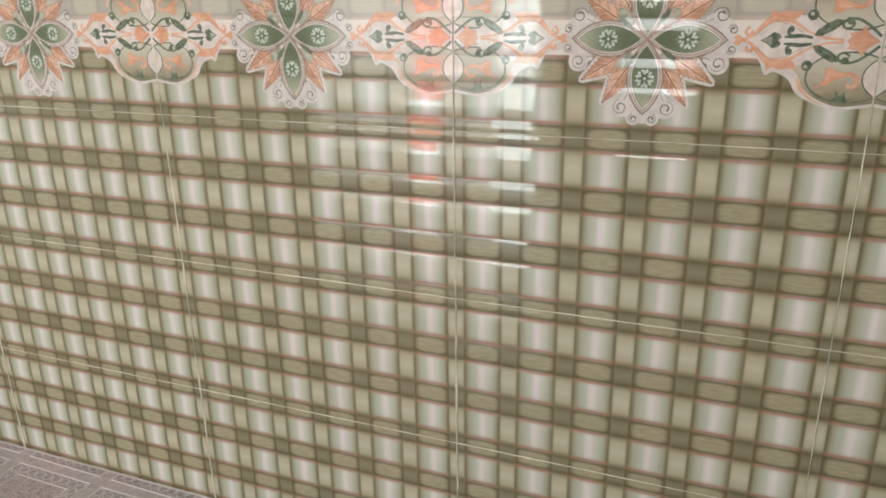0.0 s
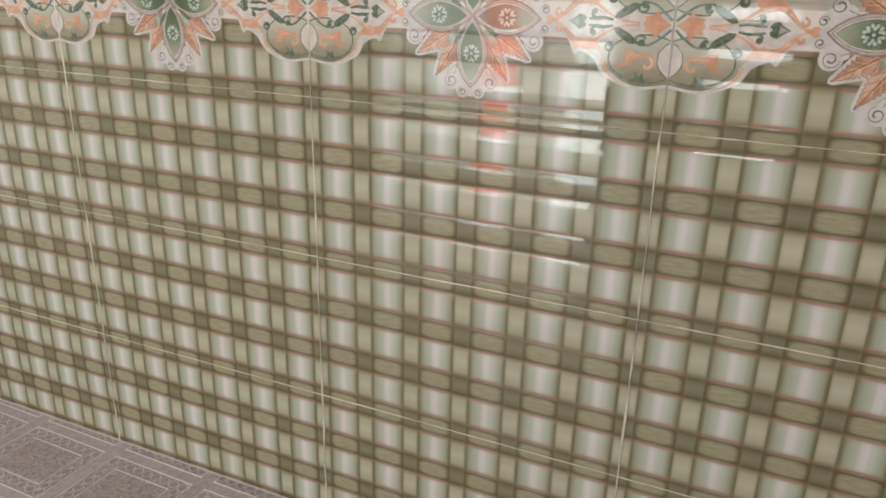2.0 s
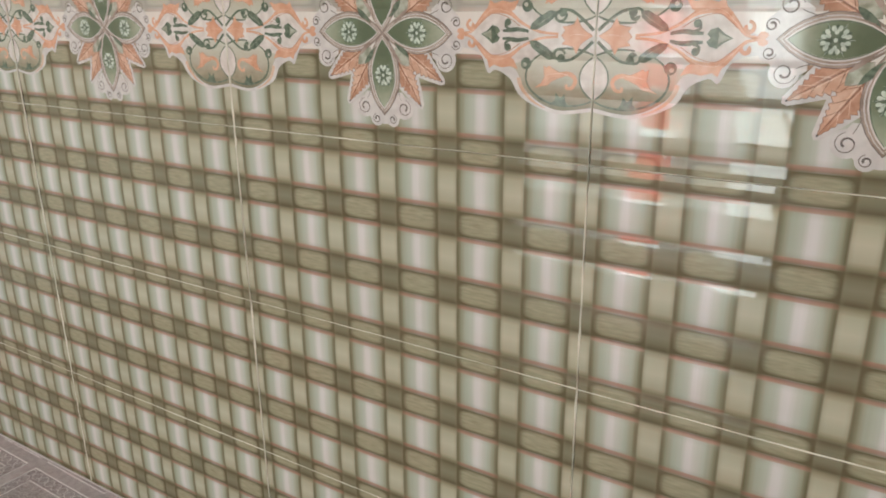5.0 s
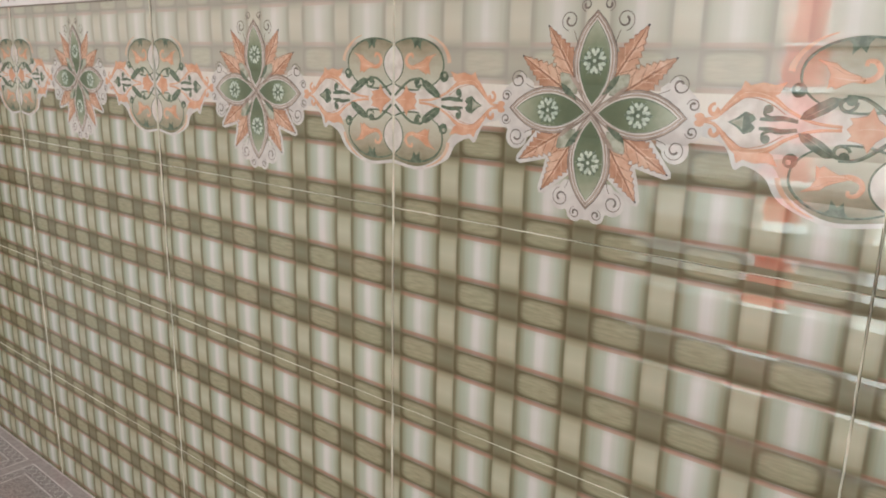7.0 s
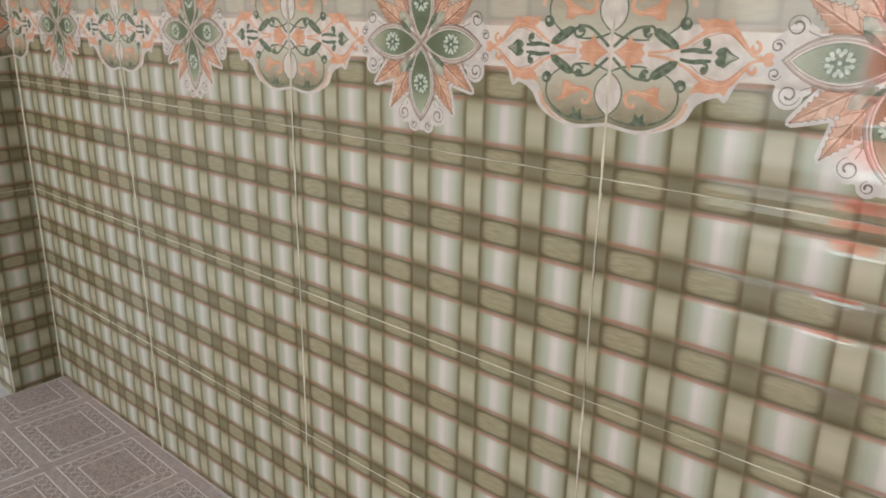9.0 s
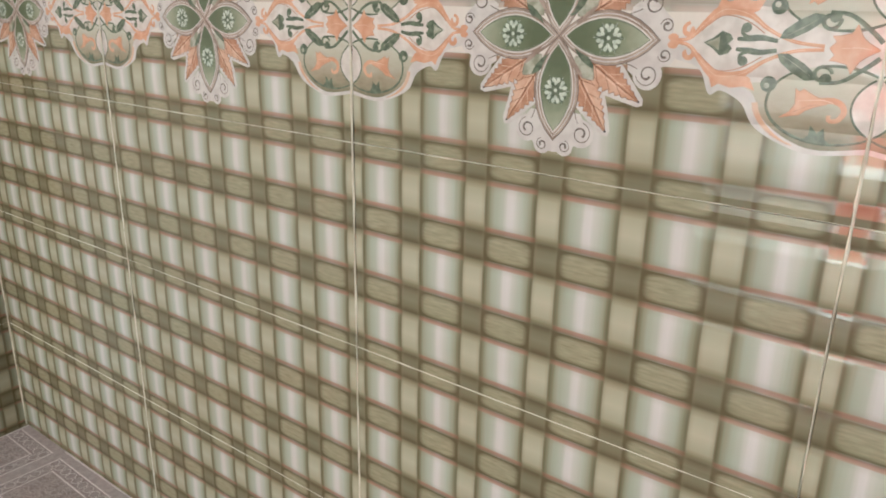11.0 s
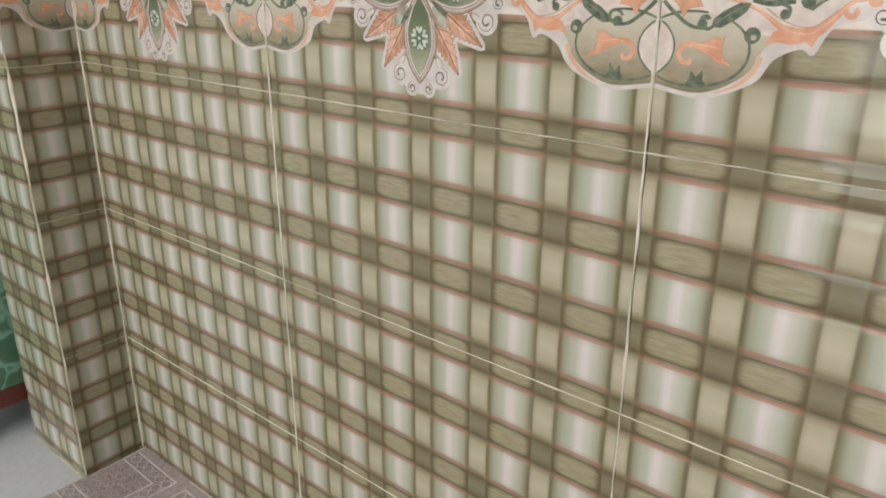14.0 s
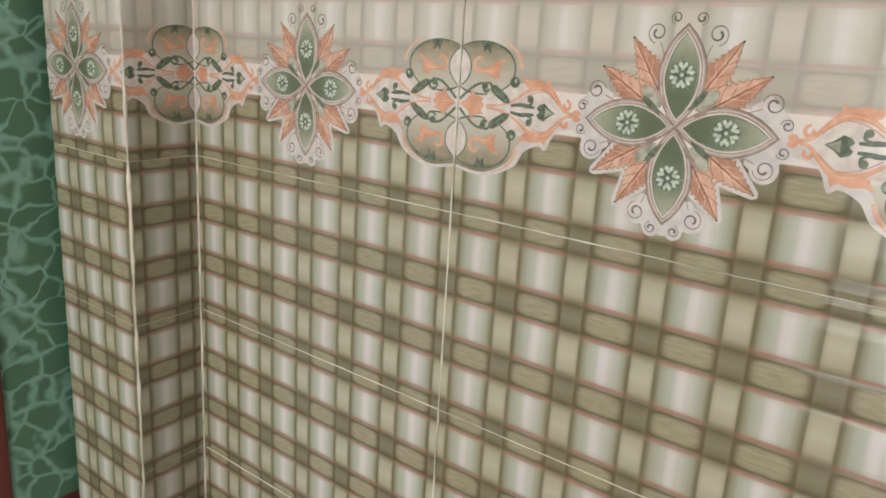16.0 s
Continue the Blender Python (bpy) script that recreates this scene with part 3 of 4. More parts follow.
        def stem(bm, w=w):
            leafy = ((0.083, 0.0065), (0.074, 0.0060), (0.060, 0.0135), (0.0515, 0.0205), (0.050, 0.0270), (0.058, 0.0280), (0.070, 0.0215), (0.080, 0.0135))
            plate(bm, [p(u, w * v) for u, v in leafy], 0.00078, 0)
            c = spline(pts((0.078, w * 0.0085), (0.066, w * 0.0155), (0.054, w * 0.0235)), 4)
            stroke(bm, c, taper(0.0008, 0.0018, 0.0008, len(c)), 0.00088, 1)
            c = curl(*p(0.045, w * 0.0225), 0.0085, 0.2, 0.95, s * w)
            stroke(bm, c, taper(0.003, 0.0034, 0.005, len(c)), 0.00082, 0)
            plate(bm, disc(*p(0.0415, w * 0.0255), 0.0048, n=12), 0.00084, 0)
            c = spline(pts((0.046, w * 0.029), (0.030, w * 0.027), (0.014, w * 0.016), (0.003, w * 0.006)), 5)
            stroke(bm, c, taper(0.003, 0.0036, 0.004, len(c)), 0.00076, 0)
            plate(bm, disc(*p(0.087, w * 0.0330), 0.0070, n=14), 0.00080, 0)
            plate(bm, disc(*p(0.0885, w * 0.0345), 0.0026, n=10), 0.00086, 1)
        made.append(("stem", stem, [INK_DARK, INK_SAGE]))

    def fleur(bm):
        spade = ((0.1490, 0.0), (0.1405, 0.0045), (0.1330, 0.0110), (0.1255, 0.0085), (0.1225, 0.0040), (0.1265, 0.0), (0.1225, -0.0040), (0.1255, -0.0085), (0.1330, -0.0110), (0.1405, -0.0045))
        plate(bm, pts(*spade), 0.00064, 0)
        plate(bm, pts((0.1470, 0.0), (0.1385, 0.0035), (0.1345, 0.0065), (0.1345, -0.0065), (0.1385, -0.0035)), 0.00070, 1)
        for w in (1, -1):
            c = spline(pts((0.119, w * 0.0045), (0.110, w * 0.0050), (0.098, w * 0.0062), (0.084, w * 0.0040)), 5)
            stroke(bm, c, taper(0.0028, 0.0056, 0.0034, len(c)), 0.00066, 0)
            c = spline(pts((0.106, w * 0.006), (0.1145, w * 0.0090), (0.1150, w * 0.0150)), 5)
            stroke(bm, c, taper(0.002, 0.0032, 0.0026, len(c)), 0.00068, 0)
            plate(bm, disc(*p(0.1120, w * 0.0145), 0.0044, n=12), 0.00070, 0)
    made.append(("fleur", fleur, [INK_DARK, INK_SAGE]))

    def tulip(bm):
        one = ((0.004, 0.0), (0.013, 0.0055), (0.0180, 0.0095), (0.0235, 0.0200), (0.0270, 0.0125), (0.0345, 0.0105), (0.0410, 0.0100), (0.0375, 0.0055), (0.0420, 0.0))
        whole = pts(*one, *((u, -v) for u, v in reversed(one[1:-1])))
        plate(bm, whole, 0.00074, 0)
        stroke(bm, whole + whole[:1], 0.0010, 0.00080, 2)
        c = spline(pts((0.008, 0.0), (0.020, 0.0015), (0.034, 0.0)), 4)
        stroke(bm, c, taper(0.0006, 0.0022, 0.0008, len(c)), 0.00082, 1)
    made.append(("tulip", tulip, [INK_ORANGE, INK_LEAF_LIGHT, INK_LEAF_DARK]))
    return made


ORNAMENT = {}


def ornament_mesh(key, name, build, mats, lo=None, hi=None):
    """The mesh of one printed shape, cut at the tile's edges where the tile is cut; None where nothing is left."""
    full = (key, lo, hi)
    if full not in ORNAMENT:
        bm = bmesh.new()
        build(bm)
        for edge, way in ((lo, -1), (hi, 1)):
            if edge is not None:
                bmesh.ops.bisect_plane(bm, geom=bm.verts[:] + bm.edges[:] + bm.faces[:], plane_co=(edge, 0, 0), plane_no=(way, 0, 0), clear_outer=True)
        me = None
        for z in levels(0.0, 0.3)[1:-1]:
            bmesh.ops.bisect_plane(bm, geom=bm.verts[:] + bm.edges[:] + bm.faces[:], plane_co=(0, 0, z), plane_no=(0, 0, 1))
        for v in bm.verts:
            v.co.y -= swell(v.co.z, True)
        if len(bm.faces):
            me = bpy.data.meshes.new(name)
            # faces of a plate look towards -y
            for f in bm.faces:
                f.normal_update()
                if f.normal.y > 0:
                    f.normal_flip()
            bm.to_mesh(me)
            for mat in mats:
                me.materials.append(mat)
        bm.free()
        ORNAMENT[full] = me
    return ORNAMENT[full]


ALL_SHAPES = star_parts() + oval_parts(1) + oval_parts(-1)


def dress(tile, lo=None, hi=None):
    for i, (name, build, mats) in enumerate(ALL_SHAPES):
        me = ornament_mesh(i, name, build, mats, lo, hi)
        if me:
            again(name, me, tile, Matrix())


# ---------------------------------------------------------------- large structure
WALL_END = 5.40
boxed("floor", [(ROOM_X0, ROOM_X1, ROOM_Y0, 1.2, -0.15, 0.004)], PALE_STONE)
tagged(bpy.data.objects["floor"], "pale grey smooth stone floor", "floor", kind="structure")
sheet = boxed("floor_covering", [(0.015, WALL_END, ROOM_Y0 + 0.02, 0.000, 0.004, FLOOR)], VINYL)
tagged(sheet, "mauve grey floor with raised rectangular frames", "floor", kind="structure")
wall_north = boxed("wall_north", [(0.0, WALL_END, 0.0045, 0.17, 0.0, CEIL)], GROUT)
tagged(wall_north, "wall clad in glossy olive and cream basket-weave tiles", "wall", kind="structure")

# end of the wall: a pier that stands proud of it by 14 cm
PIER = [(0.0, 0.0), (0.010, -0.142), (-0.257, -0.142), (-0.257, 0.17), (0.0, 0.17)]
bm = bmesh.new()
inset = [(-0.0005, 0.0), (0.0095, -0.1415), (-0.2565, -0.1415), (-0.2565, 0.17), (-0.0005, 0.17)]
low = [bm.verts.new((x, y, 0.0)) for x, y in inset]
high = [bm.verts.new((x, y, CEIL)) for x, y in inset]
bm.faces.new(list(reversed(low))), bm.faces.new(high)
for i in range(5):
    j = (i + 1) % 5
    bm.faces.new((low[i], low[j], high[j], high[i]))
bmesh.ops.recalc_face_normals(bm, faces=bm.faces)
wall_pier = tagged(part("wall_pier", bm, GROUT), "tiled pier at the end of the wall", "wall", kind="structure")

SY0, SY1 = ROOM_Y0 - 0.15, ROOM_Y0
wall_south = boxed("wall_south", [(ROOM_X0 - 0.15, DOOR_X0, SY0, SY1, 0, CEIL), (DOOR_X0, DOOR_X1, SY0, SY1, DOOR_Z, CEIL), (DOOR_X1, WIN_X0, SY0, SY1, 0, CEIL),
                                  (WIN_X0, WIN_X1, SY0, SY1, 0, WIN_Z0), (WIN_X0, WIN_X1, SY0, SY1, WIN_Z1, CEIL), (WIN_X1, ROOM_X1 + 0.15, SY0, SY1, 0, CEIL)], PAINT)
tagged(wall_south, "white painted wall with a doorway and a small window", "wall", kind="structure")
tagged(boxed("wall_west", [(ROOM_X0 - 0.15, ROOM_X0, ROOM_Y0, 1.2, 0, CEIL)], PAINT), "plain cream painted wall", "wall", kind="structure")
tagged(boxed("wall_east", [(ROOM_X1, ROOM_X1 + 0.15, ROOM_Y0, 1.2, 0, CEIL)], PAINT), "plain cream painted wall", "wall", kind="structure")
tagged(boxed("wall_far", [(ROOM_X0, ROOM_X1, 1.2, 1.35, 0, CEIL)], PAINT), "plain cream painted wall", "wall", kind="structure")
tagged(boxed("ceiling", [(ROOM_X0 - 0.15, ROOM_X1 + 0.15, ROOM_Y0 - 0.15, 1.35, CEIL, CEIL + 0.12)], CEILING_PAINT), "plain white ceiling", "ceiling", kind="structure")

def surround(name, label, category, x0, x1, z0, z1, sill):
    ob = tagged(new(name), label, category, kind="structure")
    spans = [(x0, x0 + 0.05, z0, z1), (x1 - 0.05, x1, z0, z1), (x0 + 0.05, x1 - 0.05, z1 - 0.05, z1)]
    if sill:
        spans.append((x0 + 0.05, x1 - 0.05, z0, z0 + 0.05))
    for a, b, c, d in spans:
        bm = bmesh.new()
        box(bm, a, b, ROOM_Y0 - 0.06, ROOM_Y0 + 0.012, c, d, 0.004)
        part("frame", bm, PAINT, ob)
    return ob


door = surround("door_1", "wide open doorway to bright daylight with curtains", "door", DOOR_X0, DOOR_X1, 0.004, DOOR_Z, False)
surround("window_1", "small bright window with a pale frame", "window", WIN_X0, WIN_X1, WIN_Z0, WIN_Z1, True)


def hanging(name, x0, x1, z0, z1, waves, mat, label):
    """A pleated cloth that hangs in the doorway."""
    bm = bmesh.new()
    prev = None
    n = 8 * waves
    for i in range(n + 1):
        u = i / n
        x, y = x0 + (x1 - x0) * u, ROOM_Y0 - 0.012 + 0.014 * math.sin(u * waves * 2 * math.pi)
        cur = (bm.verts.new((x, y, z0)), bm.verts.new((x, y, z1)))
        if prev:
            bm.faces.new((prev[0], cur[0], cur[1], prev[1]))
        prev = cur
    part(name, bm, mat, door, label, smooth=True)


# pale curtains added to dim the doorway's reflection on either side of the red
hanging("curtain", DOOR_X0 + 0.05, 1.17, 0.03, DOOR_Z - 0.05, 9, PALE_CLOTH, "pale curtain added to dim the doorway")
hanging("curtain", 1.19, 1.44, 0.30, DOOR_Z - 0.05, 4, RED_CLOTH, "narrow faded red curtain")
hanging("curtain", 1.46, 1.82, 0.03, DOOR_Z - 0.05, 3, PALE_CLOTH, "pale curtain added to dim the doorway")

# housings for the two added fill battens
for bx in FILL_BATTEN_X:
    batten = tagged(new("added_ceiling_batten"), "unseen white batten added on the ceiling as fill light", "lamp", "ceiling battens")
    bm = bmesh.new()
    box(bm, bx - 0.63, bx + 0.63, FILL_BATTEN_Y - 0.06, FILL_BATTEN_Y + 0.06, CEIL - 0.08, CEIL, 0.012)
    part("housing", bm, CEILING_PAINT, batten)


# ---------------------------------------------------------------- the veined green cabinet beyond the pier
def turned_foot(bm, cx, cy, z0, z1):
    prof = [(0.012, 0.0), (0.020, 0.06), (0.022, 0.16), (0.016, 0.30), (0.010, 0.38), (0.014, 0.44), (0.021, 0.58), (0.022, 0.74), (0.017, 0.86), (0.020, 0.92), (0.022, 1.0)]
    rings = [[bm.verts.new((cx + r * math.cos(a), cy + r * math.sin(a), z0 + (z1 - z0) * h)) for a in (2 * math.pi * k / 16 for k in range(16))] for r, h in prof]
    for a, b in zip(rings, rings[1:]):
        for k in range(16):
            f = bm.faces.new((a[k], a[(k + 1) % 16], b[(k + 1) % 16], b[k]))
            f.smooth = True
    bm.faces.new(list(reversed(rings[0]))), bm.faces.new(rings[-1])


def veined_cabinet():
    cab = tagged(new("cabinet"), "tall cabinet with green veined panels and red-brown wooden frame", "cabinet")
    x1, x0, y0, y1, z0, z1 = -0.272, -1.12, -0.312, 0.24, 0.088, 1.86
    bm = bmesh.new()
    box(bm, x0 + 0.01, x1 - 0.008, y0 + 0.01, y1 - 0.01, z0 + 0.01, z1 - 0.01)
    part("panel", bm, GREEN_PANEL, cab, "green laminate with pale veins")
    for nm, spans in (("stile", [(x1 - 0.045, x1, y0, y0 + 0.045, z0, z1), (x1 - 0.045, x1, y1 - 0.045, y1, z0, z1), (x0, x0 + 0.045, y0, y0 + 0.045, z0, z1), (x0, x0 + 0.045, y1 - 0.045, y1, z0, z1)]),
                      ("rail", [(x1 - 0.04, x1 - 0.002, y0 + 0.045, y1 - 0.045, z0, z0 + 0.046), (x1 - 0.04, x1 - 0.002, y0 + 0.045, y1 - 0.045, z1 - 0.05, z1),
                                (x0 + 0.045, x1 - 0.045, y0 + 0.002, y0 + 0.04, z0, z0 + 0.046), (x0 + 0.045, x1 - 0.045, y0 + 0.002, y0 + 0.04, z1 - 0.05, z1)])):
        for sp in spans:
            bm = bmesh.new()
            box(bm, *sp, 0.004)
            part(nm, bm, BROWN, cab)
    for fx, fy in ((x1 - 0.03, y0 + 0.055), (x1 - 0.03, y1 - 0.03), (x0 + 0.03, y0 + 0.03), (x0 + 0.03, y1 - 0.03)):
        bm = bmesh.new()
        turned_foot(bm, fx, fy, 0.004, z0 + 0.002)
        part("foot", bm, BROWN, cab)


veined_cabinet()


# ---------------------------------------------------------------- white tiles with small dark motifs above the border
def motif(bm, cx):
    for s in (1, -1):
        c = spline([(cx + s * 0.076, 0.066), (cx + s * 0.062, 0.046), (cx + s * 0.047, 0.028), (cx + s * 0.038, 0.019)], 5)
        stroke2(bm, c, taper(0.0060, 0.0050, 0.0022, len(c)))
        c = spline([(cx + s * 0.005, 0.056), (cx + s * 0.006, 0.036), (cx + s * 0.011, 0.020), (cx + s * 0.018, 0.011)], 5)
        stroke2(bm, c, taper(0.0030, 0.0040, 0.0050, len(c)))


def stroke2(bm, pts, w):
    before = set(bm.verts)
    stroke(bm, pts, w, 0.0)
    for v in bm.verts:
        if v not in before:
            v.co.y = -0.0007


UPPER_W, UPPER_H, UPPER_X0 = 0.260, 0.40, -0.032
bm = bmesh.new()
box(bm, 0.0007, UPPER_W - 0.0007, -0.0004, 0.004, 0.0007, UPPER_H - 0.0007, 0.0006)
me_upper = bpy.data.meshes.new("upper_tile")
bm.to_mesh(me_upper), bm.free(), me_upper.materials.append(WHITE_TILE)
bm = bmesh.new()
motif(bm, UPPER_W / 2)
for f in bm.faces:
    f.normal_update()
    if f.normal.y > 0:
        f.normal_flip()
me_motif = bpy.data.meshes.new("motif")
bm.to_mesh(me_motif), bm.free(), me_motif.materials.append(INK_GREY)
bm = bmesh.new()
box(bm, 0.0327, UPPER_W - 0.0007, -0.0004, 0.004, 0.0007, UPPER_H - 0.0007, 0.0006)
me_first = bpy.data.meshes.new("upper_tile")
bm.to_mesh(me_first), bm.free(), me_first.materials.append(WHITE_TILE)
for i in range(20):
    for j in range(3):
        t = again("upper_tile", me_upper if i else me_first, wall_north, pose(UPPER_X0 + UPPER_W * i, -0.001, 1.2015 + UPPER_H * j))
        if j == 0:
            again("motif", me_motif, t, Matrix())

# the dark open joint under the white tiles
DARK_JOINT = plaster("dark_joint", srgb(96, 84, 74), srgb(120, 106, 94))
boxed("joint", [(0.002, WALL_END - 0.002, -0.0012, 0.0, 1.1990, 1.2026)], DARK_JOINT, wall_north)

# ---------------------------------------------------------------- floor frames
CELL_X, CELL_Y = 0.2703, 0.220


def frame_mesh(x_cut=None, wall=None):
    """One raised frame of the floor: outer line, chain of small links, inner line and an embossed field."""
    bm = bmesh.new()
    w, d = 0.236, 0.193

    def strip(x0, x1, y0, y1, h, mat):
        a, b = [(x0, y0), (x1, y0), (x1, y1), (x0, y1)], 0.0006
        top = [bm.verts.new((x + (b if x == x0 else -b), y + (b if y == y0 else -b), h)) for x, y in a]
        lo = [bm.verts.new((x, y, 0.0001)) for x, y in a]
        f = bm.faces.new(top)
        f.material_index = mat
        for i in range(4):
            g = bm.faces.new((lo[i], lo[(i + 1) % 4], top[(i + 1) % 4], top[i]))
            g.material_index = mat

    for m_, t in ((0.0, 0.0032), (0.036, 0.0028)):
        strip(m_, w - m_, -m_ - t, -m_, 0.0011, 0)
        strip(m_, w - m_, -d + m_, -d + m_ + t, 0.0011, 0)
        strip(m_, m_ + t, -d + m_ + t, -m_ - t, 0.0011, 0)
        strip(w - m_ - t, w - m_, -d + m_ + t, -m_ - t, 0.0011, 0)
    strip(0.0415, w - 0.0415, -d + 0.0415, -0.0415, 0.0008, 1)
    # darker ground of the chain, between the two lines
    for x0, x1, y0, y1 in ((0.004, w - 0.004, -0.0355, -0.004), (0.004, w - 0.004, -d + 0.004, -d + 0.0355), (0.004, 0.0355, -d + 0.036, -0.036), (w - 0.0355, w - 0.004, -d + 0.036, -0.036)):
        strip(x0, x1, y0, y1, 0.0004, 2)

    def link(cx, cy, rx, ry):
        ring = []
        for k in range(9):
            a = 2 * math.pi * k / 9
            ring.append([bm.verts.new((cx + (rx - e) * math.cos(a), cy + (ry - e) * math.sin(a), 0.0009)) for e in (0.0, 0.0017)])
        for k in range(9):
            f = bm.faces.new((ring[k][0], ring[(k + 1) % 9][0], ring[(k + 1) % 9][1], ring[k][1]))
            f.material_index = 0
    nx, ny = 9, 5
    for i in range(nx):
        cx = 0.012 + (w - 0.024) * i / (nx - 1)
        for cy in (-0.0195, -d + 0.0195):
            link(cx, cy, 0.0118, 0.0125)
            link(cx + 0.01325, cy, 0.0036, 0.0052)
    for i in range(ny):
        cy = -0.040 - (d - 0.080) * i / (ny - 1)
        for cx in (0.0195, w - 0.0195):
            link(cx, cy, 0.0125, 0.0118)
            link(cx, cy - 0.0141, 0.0052, 0.0036)
    if x_cut is not None:
        bmesh.ops.bisect_plane(bm, geom=bm.verts[:] + bm.edges[:] + bm.faces[:], plane_co=(x_cut, 0, 0), plane_no=(-1, 0, 0), clear_outer=True)
    if wall is not None:
        bmesh.ops.bisect_plane(bm, geom=bm.verts[:] + bm.edges[:] + bm.faces[:], plane_co=wall[0], plane_no=wall[1], clear_outer=True)
    for f in bm.faces:
        f.normal_update()
        if f.normal.z < 0:
            f.normal_flip()
    me = bpy.data.meshes.new("floor_frame")
    bm.to_mesh(me)
    bm.free()
    me.materials.append(VINYL_LINE), me.materials.append(VINYL_IN), me.materials.append(VINYL_BAND)
    return me


# the sheet lies one degree askew to the wall, which cuts its last row
SHEET_M = pose(0.222, -0.0245, FLOOR, 0, 0, -1.0)
me_cell, me_cut = frame_mesh(), frame_mesh(0.070)
for i in range(-1, 15):
    for j in range(-1, 6):
        at = SHEET_M @ pose(CELL_X * i, -CELL_Y * j, 0.0)
        if j >= 0:
            again("floor_frame", me_cut if i < 0 else me_cell, sheet, at)
        else:
            back = at.inverted()
            me = frame_mesh(0.070 if i < 0 else None, (back @ Vector((0.0, -0.008, FLOOR)), back.to_3x3() @ Vector((0.0, 1.0, 0.0))))
            if me.polygons:
                again("floor_frame", me, sheet, at)


# ---------------------------------------------------------------- grout beads and wall tiles
def bead(length, seed, wide=0.0026):
    """An uneven line of grout, upright, slightly proud of the tiles."""
    rnd = random.Random(seed)
    bm = bmesh.new()
    rows, n = [], max(4, int(length / 0.006))
    off, w, goal = 0.0, wide, wide
    for i in range(n + 1):
        off = 0.85 * off + rnd.uniform(-0.00028, 0.00028)
        goal = wide * rnd.choice((0.25, 0.5, 0.8, 1.0, 1.2, 2.2)) if i % 5 == 0 else goal
        w = 0.72 * w + 0.28 * goal
        z = length * i / n
        rows.append([bm.verts.new((off + s * w / 2, y, z)) for s, y in ((-1, 0.0006), (-0.45, -0.0014), (0.45, -0.0014), (1, 0.0006))])
    for a, b in zip(rows, rows[1:]):
        for j in range(3):
            f = bm.faces.new((a[j], a[j + 1], b[j + 1], b[j]))
            f.smooth = True
    return bm


J = 0.0007                        # half of a joint
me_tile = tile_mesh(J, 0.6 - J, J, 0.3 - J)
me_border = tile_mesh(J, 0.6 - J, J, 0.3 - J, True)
COUNT = 9
LAID = random.Random(11)


def laid(x, z):
    """A tile's place, a little out of true, as tiles are laid by hand."""
    return pose(x + 0.3, 0.0, z + 0.15, LAID.uniform(-0.16, 0.16), 0, LAID.uniform(-0.22, 0.22)) @ pose(-0.3, 0, -0.15)


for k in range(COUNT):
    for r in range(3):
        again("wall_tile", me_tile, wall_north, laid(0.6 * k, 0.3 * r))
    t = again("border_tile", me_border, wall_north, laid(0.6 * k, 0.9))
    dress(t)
for k in range(1, COUNT):
    part("grout_joint", bead(1.19, 40 + k, 0.0021), GROUT, wall_north, m=pose(0.6 * k, -0.0013, FLOOR))
for r in (1, 2, 3):
    part("grout_joint", bead(WALL_END - 0.02, 60 + r, 0.0011), GROUT, wall_north, m=pose(0.01, -0.0003, 0.3 * r, 0, 90, 0))
part("grout_joint", bead(1.19, 90, 0.0042), GROUT, wall_north, m=pose(0.0015, -0.0020, FLOOR))

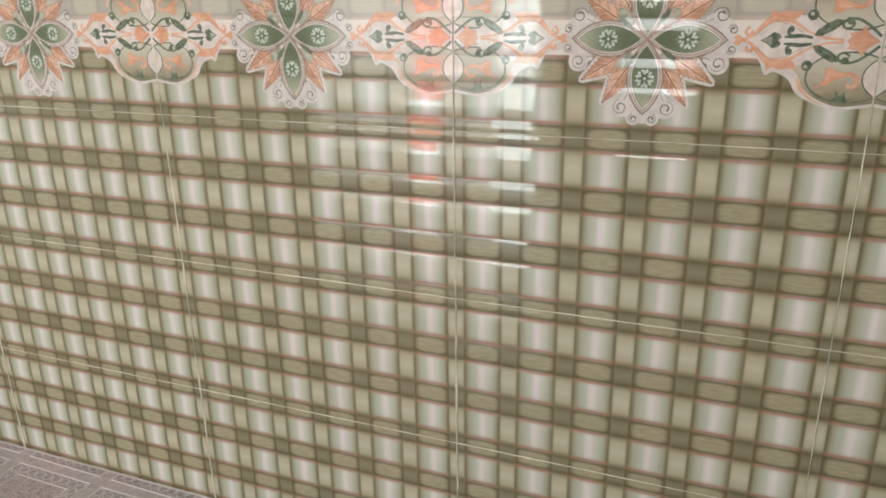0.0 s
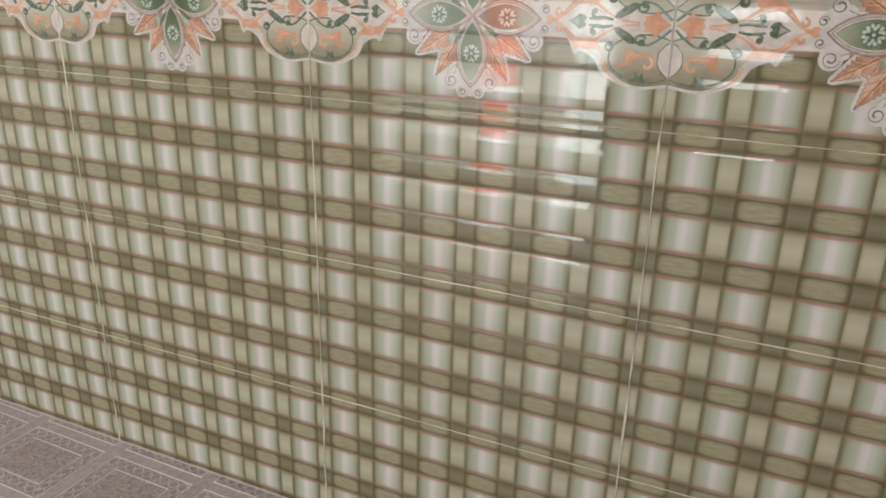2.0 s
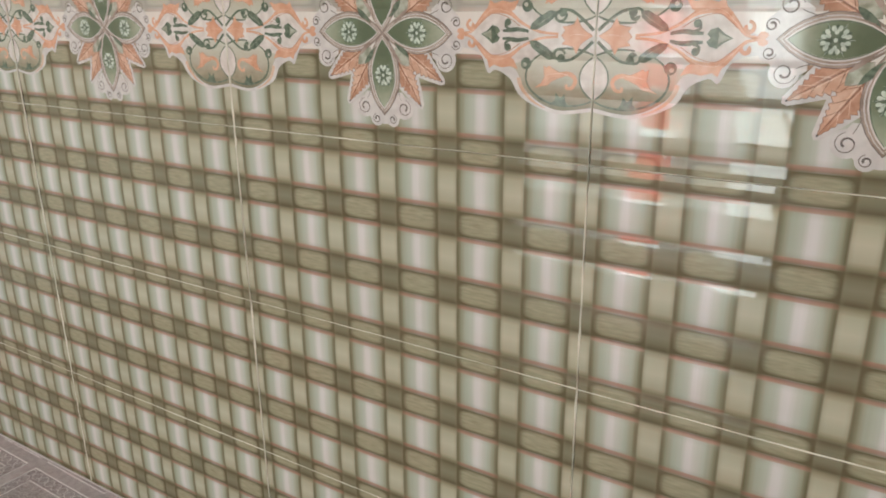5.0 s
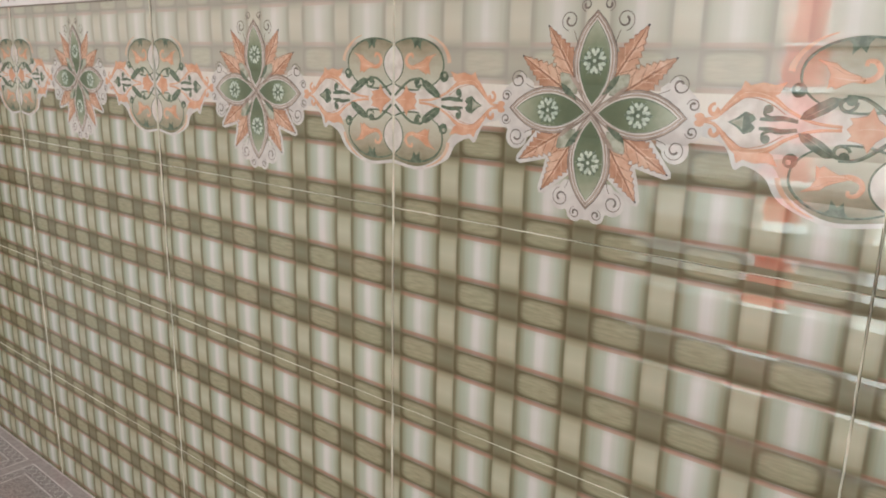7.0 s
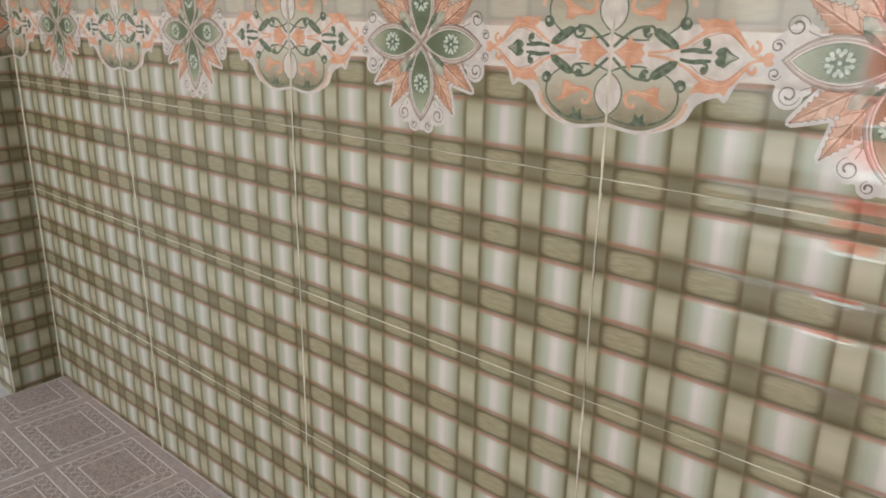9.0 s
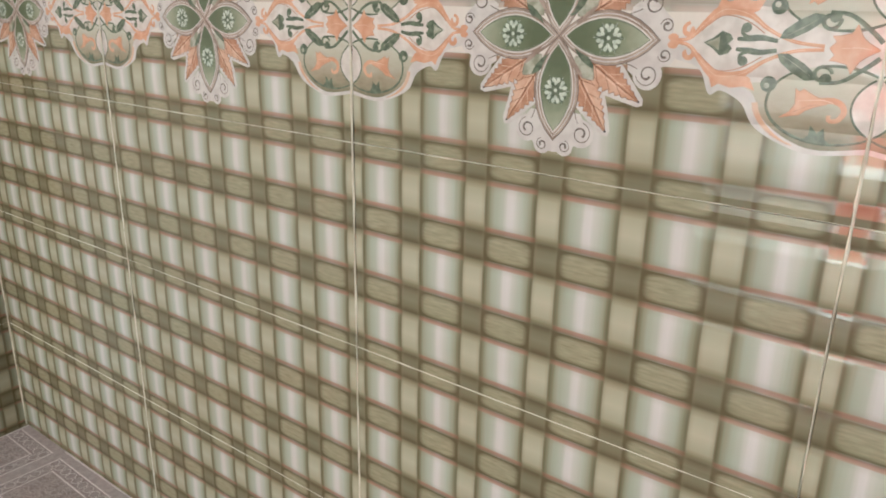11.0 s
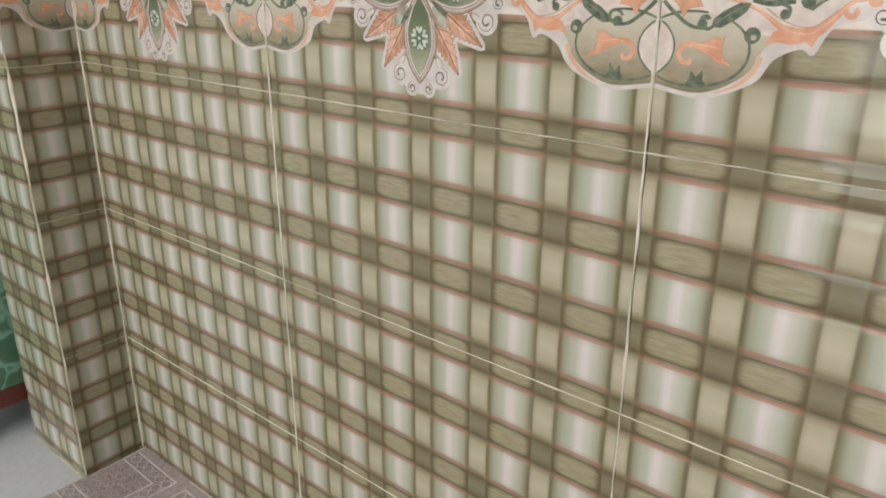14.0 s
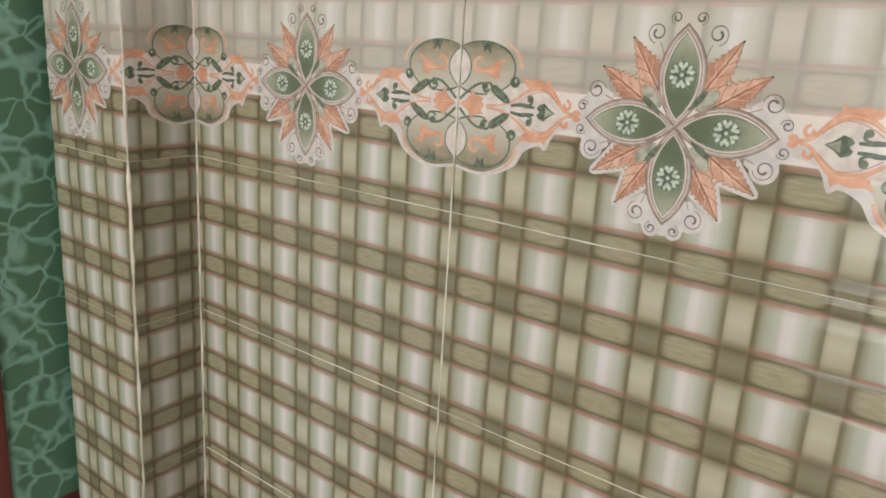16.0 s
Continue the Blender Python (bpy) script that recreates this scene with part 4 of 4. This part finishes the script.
# pier: its side towards the room and its front, cut from the same tiles
side = 90 - math.degrees(math.atan2(0.010, 0.142)) * -1
SIDE_M = Matrix.Translation((0.0, 0.0, 0.0)) @ pose(0, 0, 0, 0, 0, side)
for r in range(3):
    me = tile_mesh(0.395, 0.5355, J, 0.3 - J)
    again("wall_tile", me, wall_pier, SIDE_M @ pose(-0.537, 0, 0.3 * r))
    again("wall_tile", tile_mesh(0.626, 0.891, J, 0.3 - J), wall_pier, pose(0.010 - 0.892, -0.142, 0.3 * r))
t = again("border_tile", tile_mesh(0.4585, 0.5985, J, 0.3 - J, True), wall_pier, SIDE_M @ pose(-0.6, 0, 0.9))
dress(t, 0.4585, 0.5985)
t = again("border_tile", tile_mesh(0.1915, 0.4575, J, 0.3 - J, True), wall_pier, pose(0.010 - 0.458, -0.142, 0.9))
dress(t, 0.1915, 0.4575)
part("grout_joint", bead(1.19, 77, 0.0036), GROUT, wall_pier, m=pose(0.0105, -0.1425, FLOOR, 0, 0, 45))
box_bm = bmesh.new()
box(box_bm, -0.2570, 0.0098, -0.1424, 0.168, 1.2005, CEIL - 0.001)
part("upper_cladding", box_bm, WHITE_TILE, wall_pier)


# ---------------------------------------------------------------- caulk where walls meet the floor
def floor_line(length, seed, wide, rough_edge):
    rnd = random.Random(seed)
    bm = bmesh.new()
    n = int(length / 0.008)
    w, off, rows = wide, 0.0, []
    for i in range(n + 1):
        w = 0.75 * w + 0.25 * wide * rnd.uniform(0.3, 1.7)
        off = 0.8 * off + rnd.uniform(-rough_edge, rough_edge)
        x = length * i / n
        rows.append([bm.verts.new((x, off + s * w / 2, z)) for s, z in ((-1, 0.0), (-0.4, 0.0011), (0.4, 0.0011), (1, 0.0))])
    for a, b in zip(rows, rows[1:]):
        for j in range(3):
            f = bm.faces.new((a[j], b[j], b[j + 1], a[j + 1]))
            f.smooth = True
    return bm


part("caulk", floor_line(5.1, 5, 0.0034, 0.0002), VINYL_LINE, wall_north, m=pose(0.205, -0.0035, FLOOR + 0.0002))
part("caulk", floor_line(0.14, 6, 0.0030, 0.0002), VINYL_LINE, wall_pier, m=SIDE_M @ pose(-0.140, -0.0125, FLOOR + 0.0002))
part("caulk", floor_line(0.26, 7, 0.0060, 0.0007), GROUT, wall_pier, m=pose(-0.252, -0.1475, 0.0042))
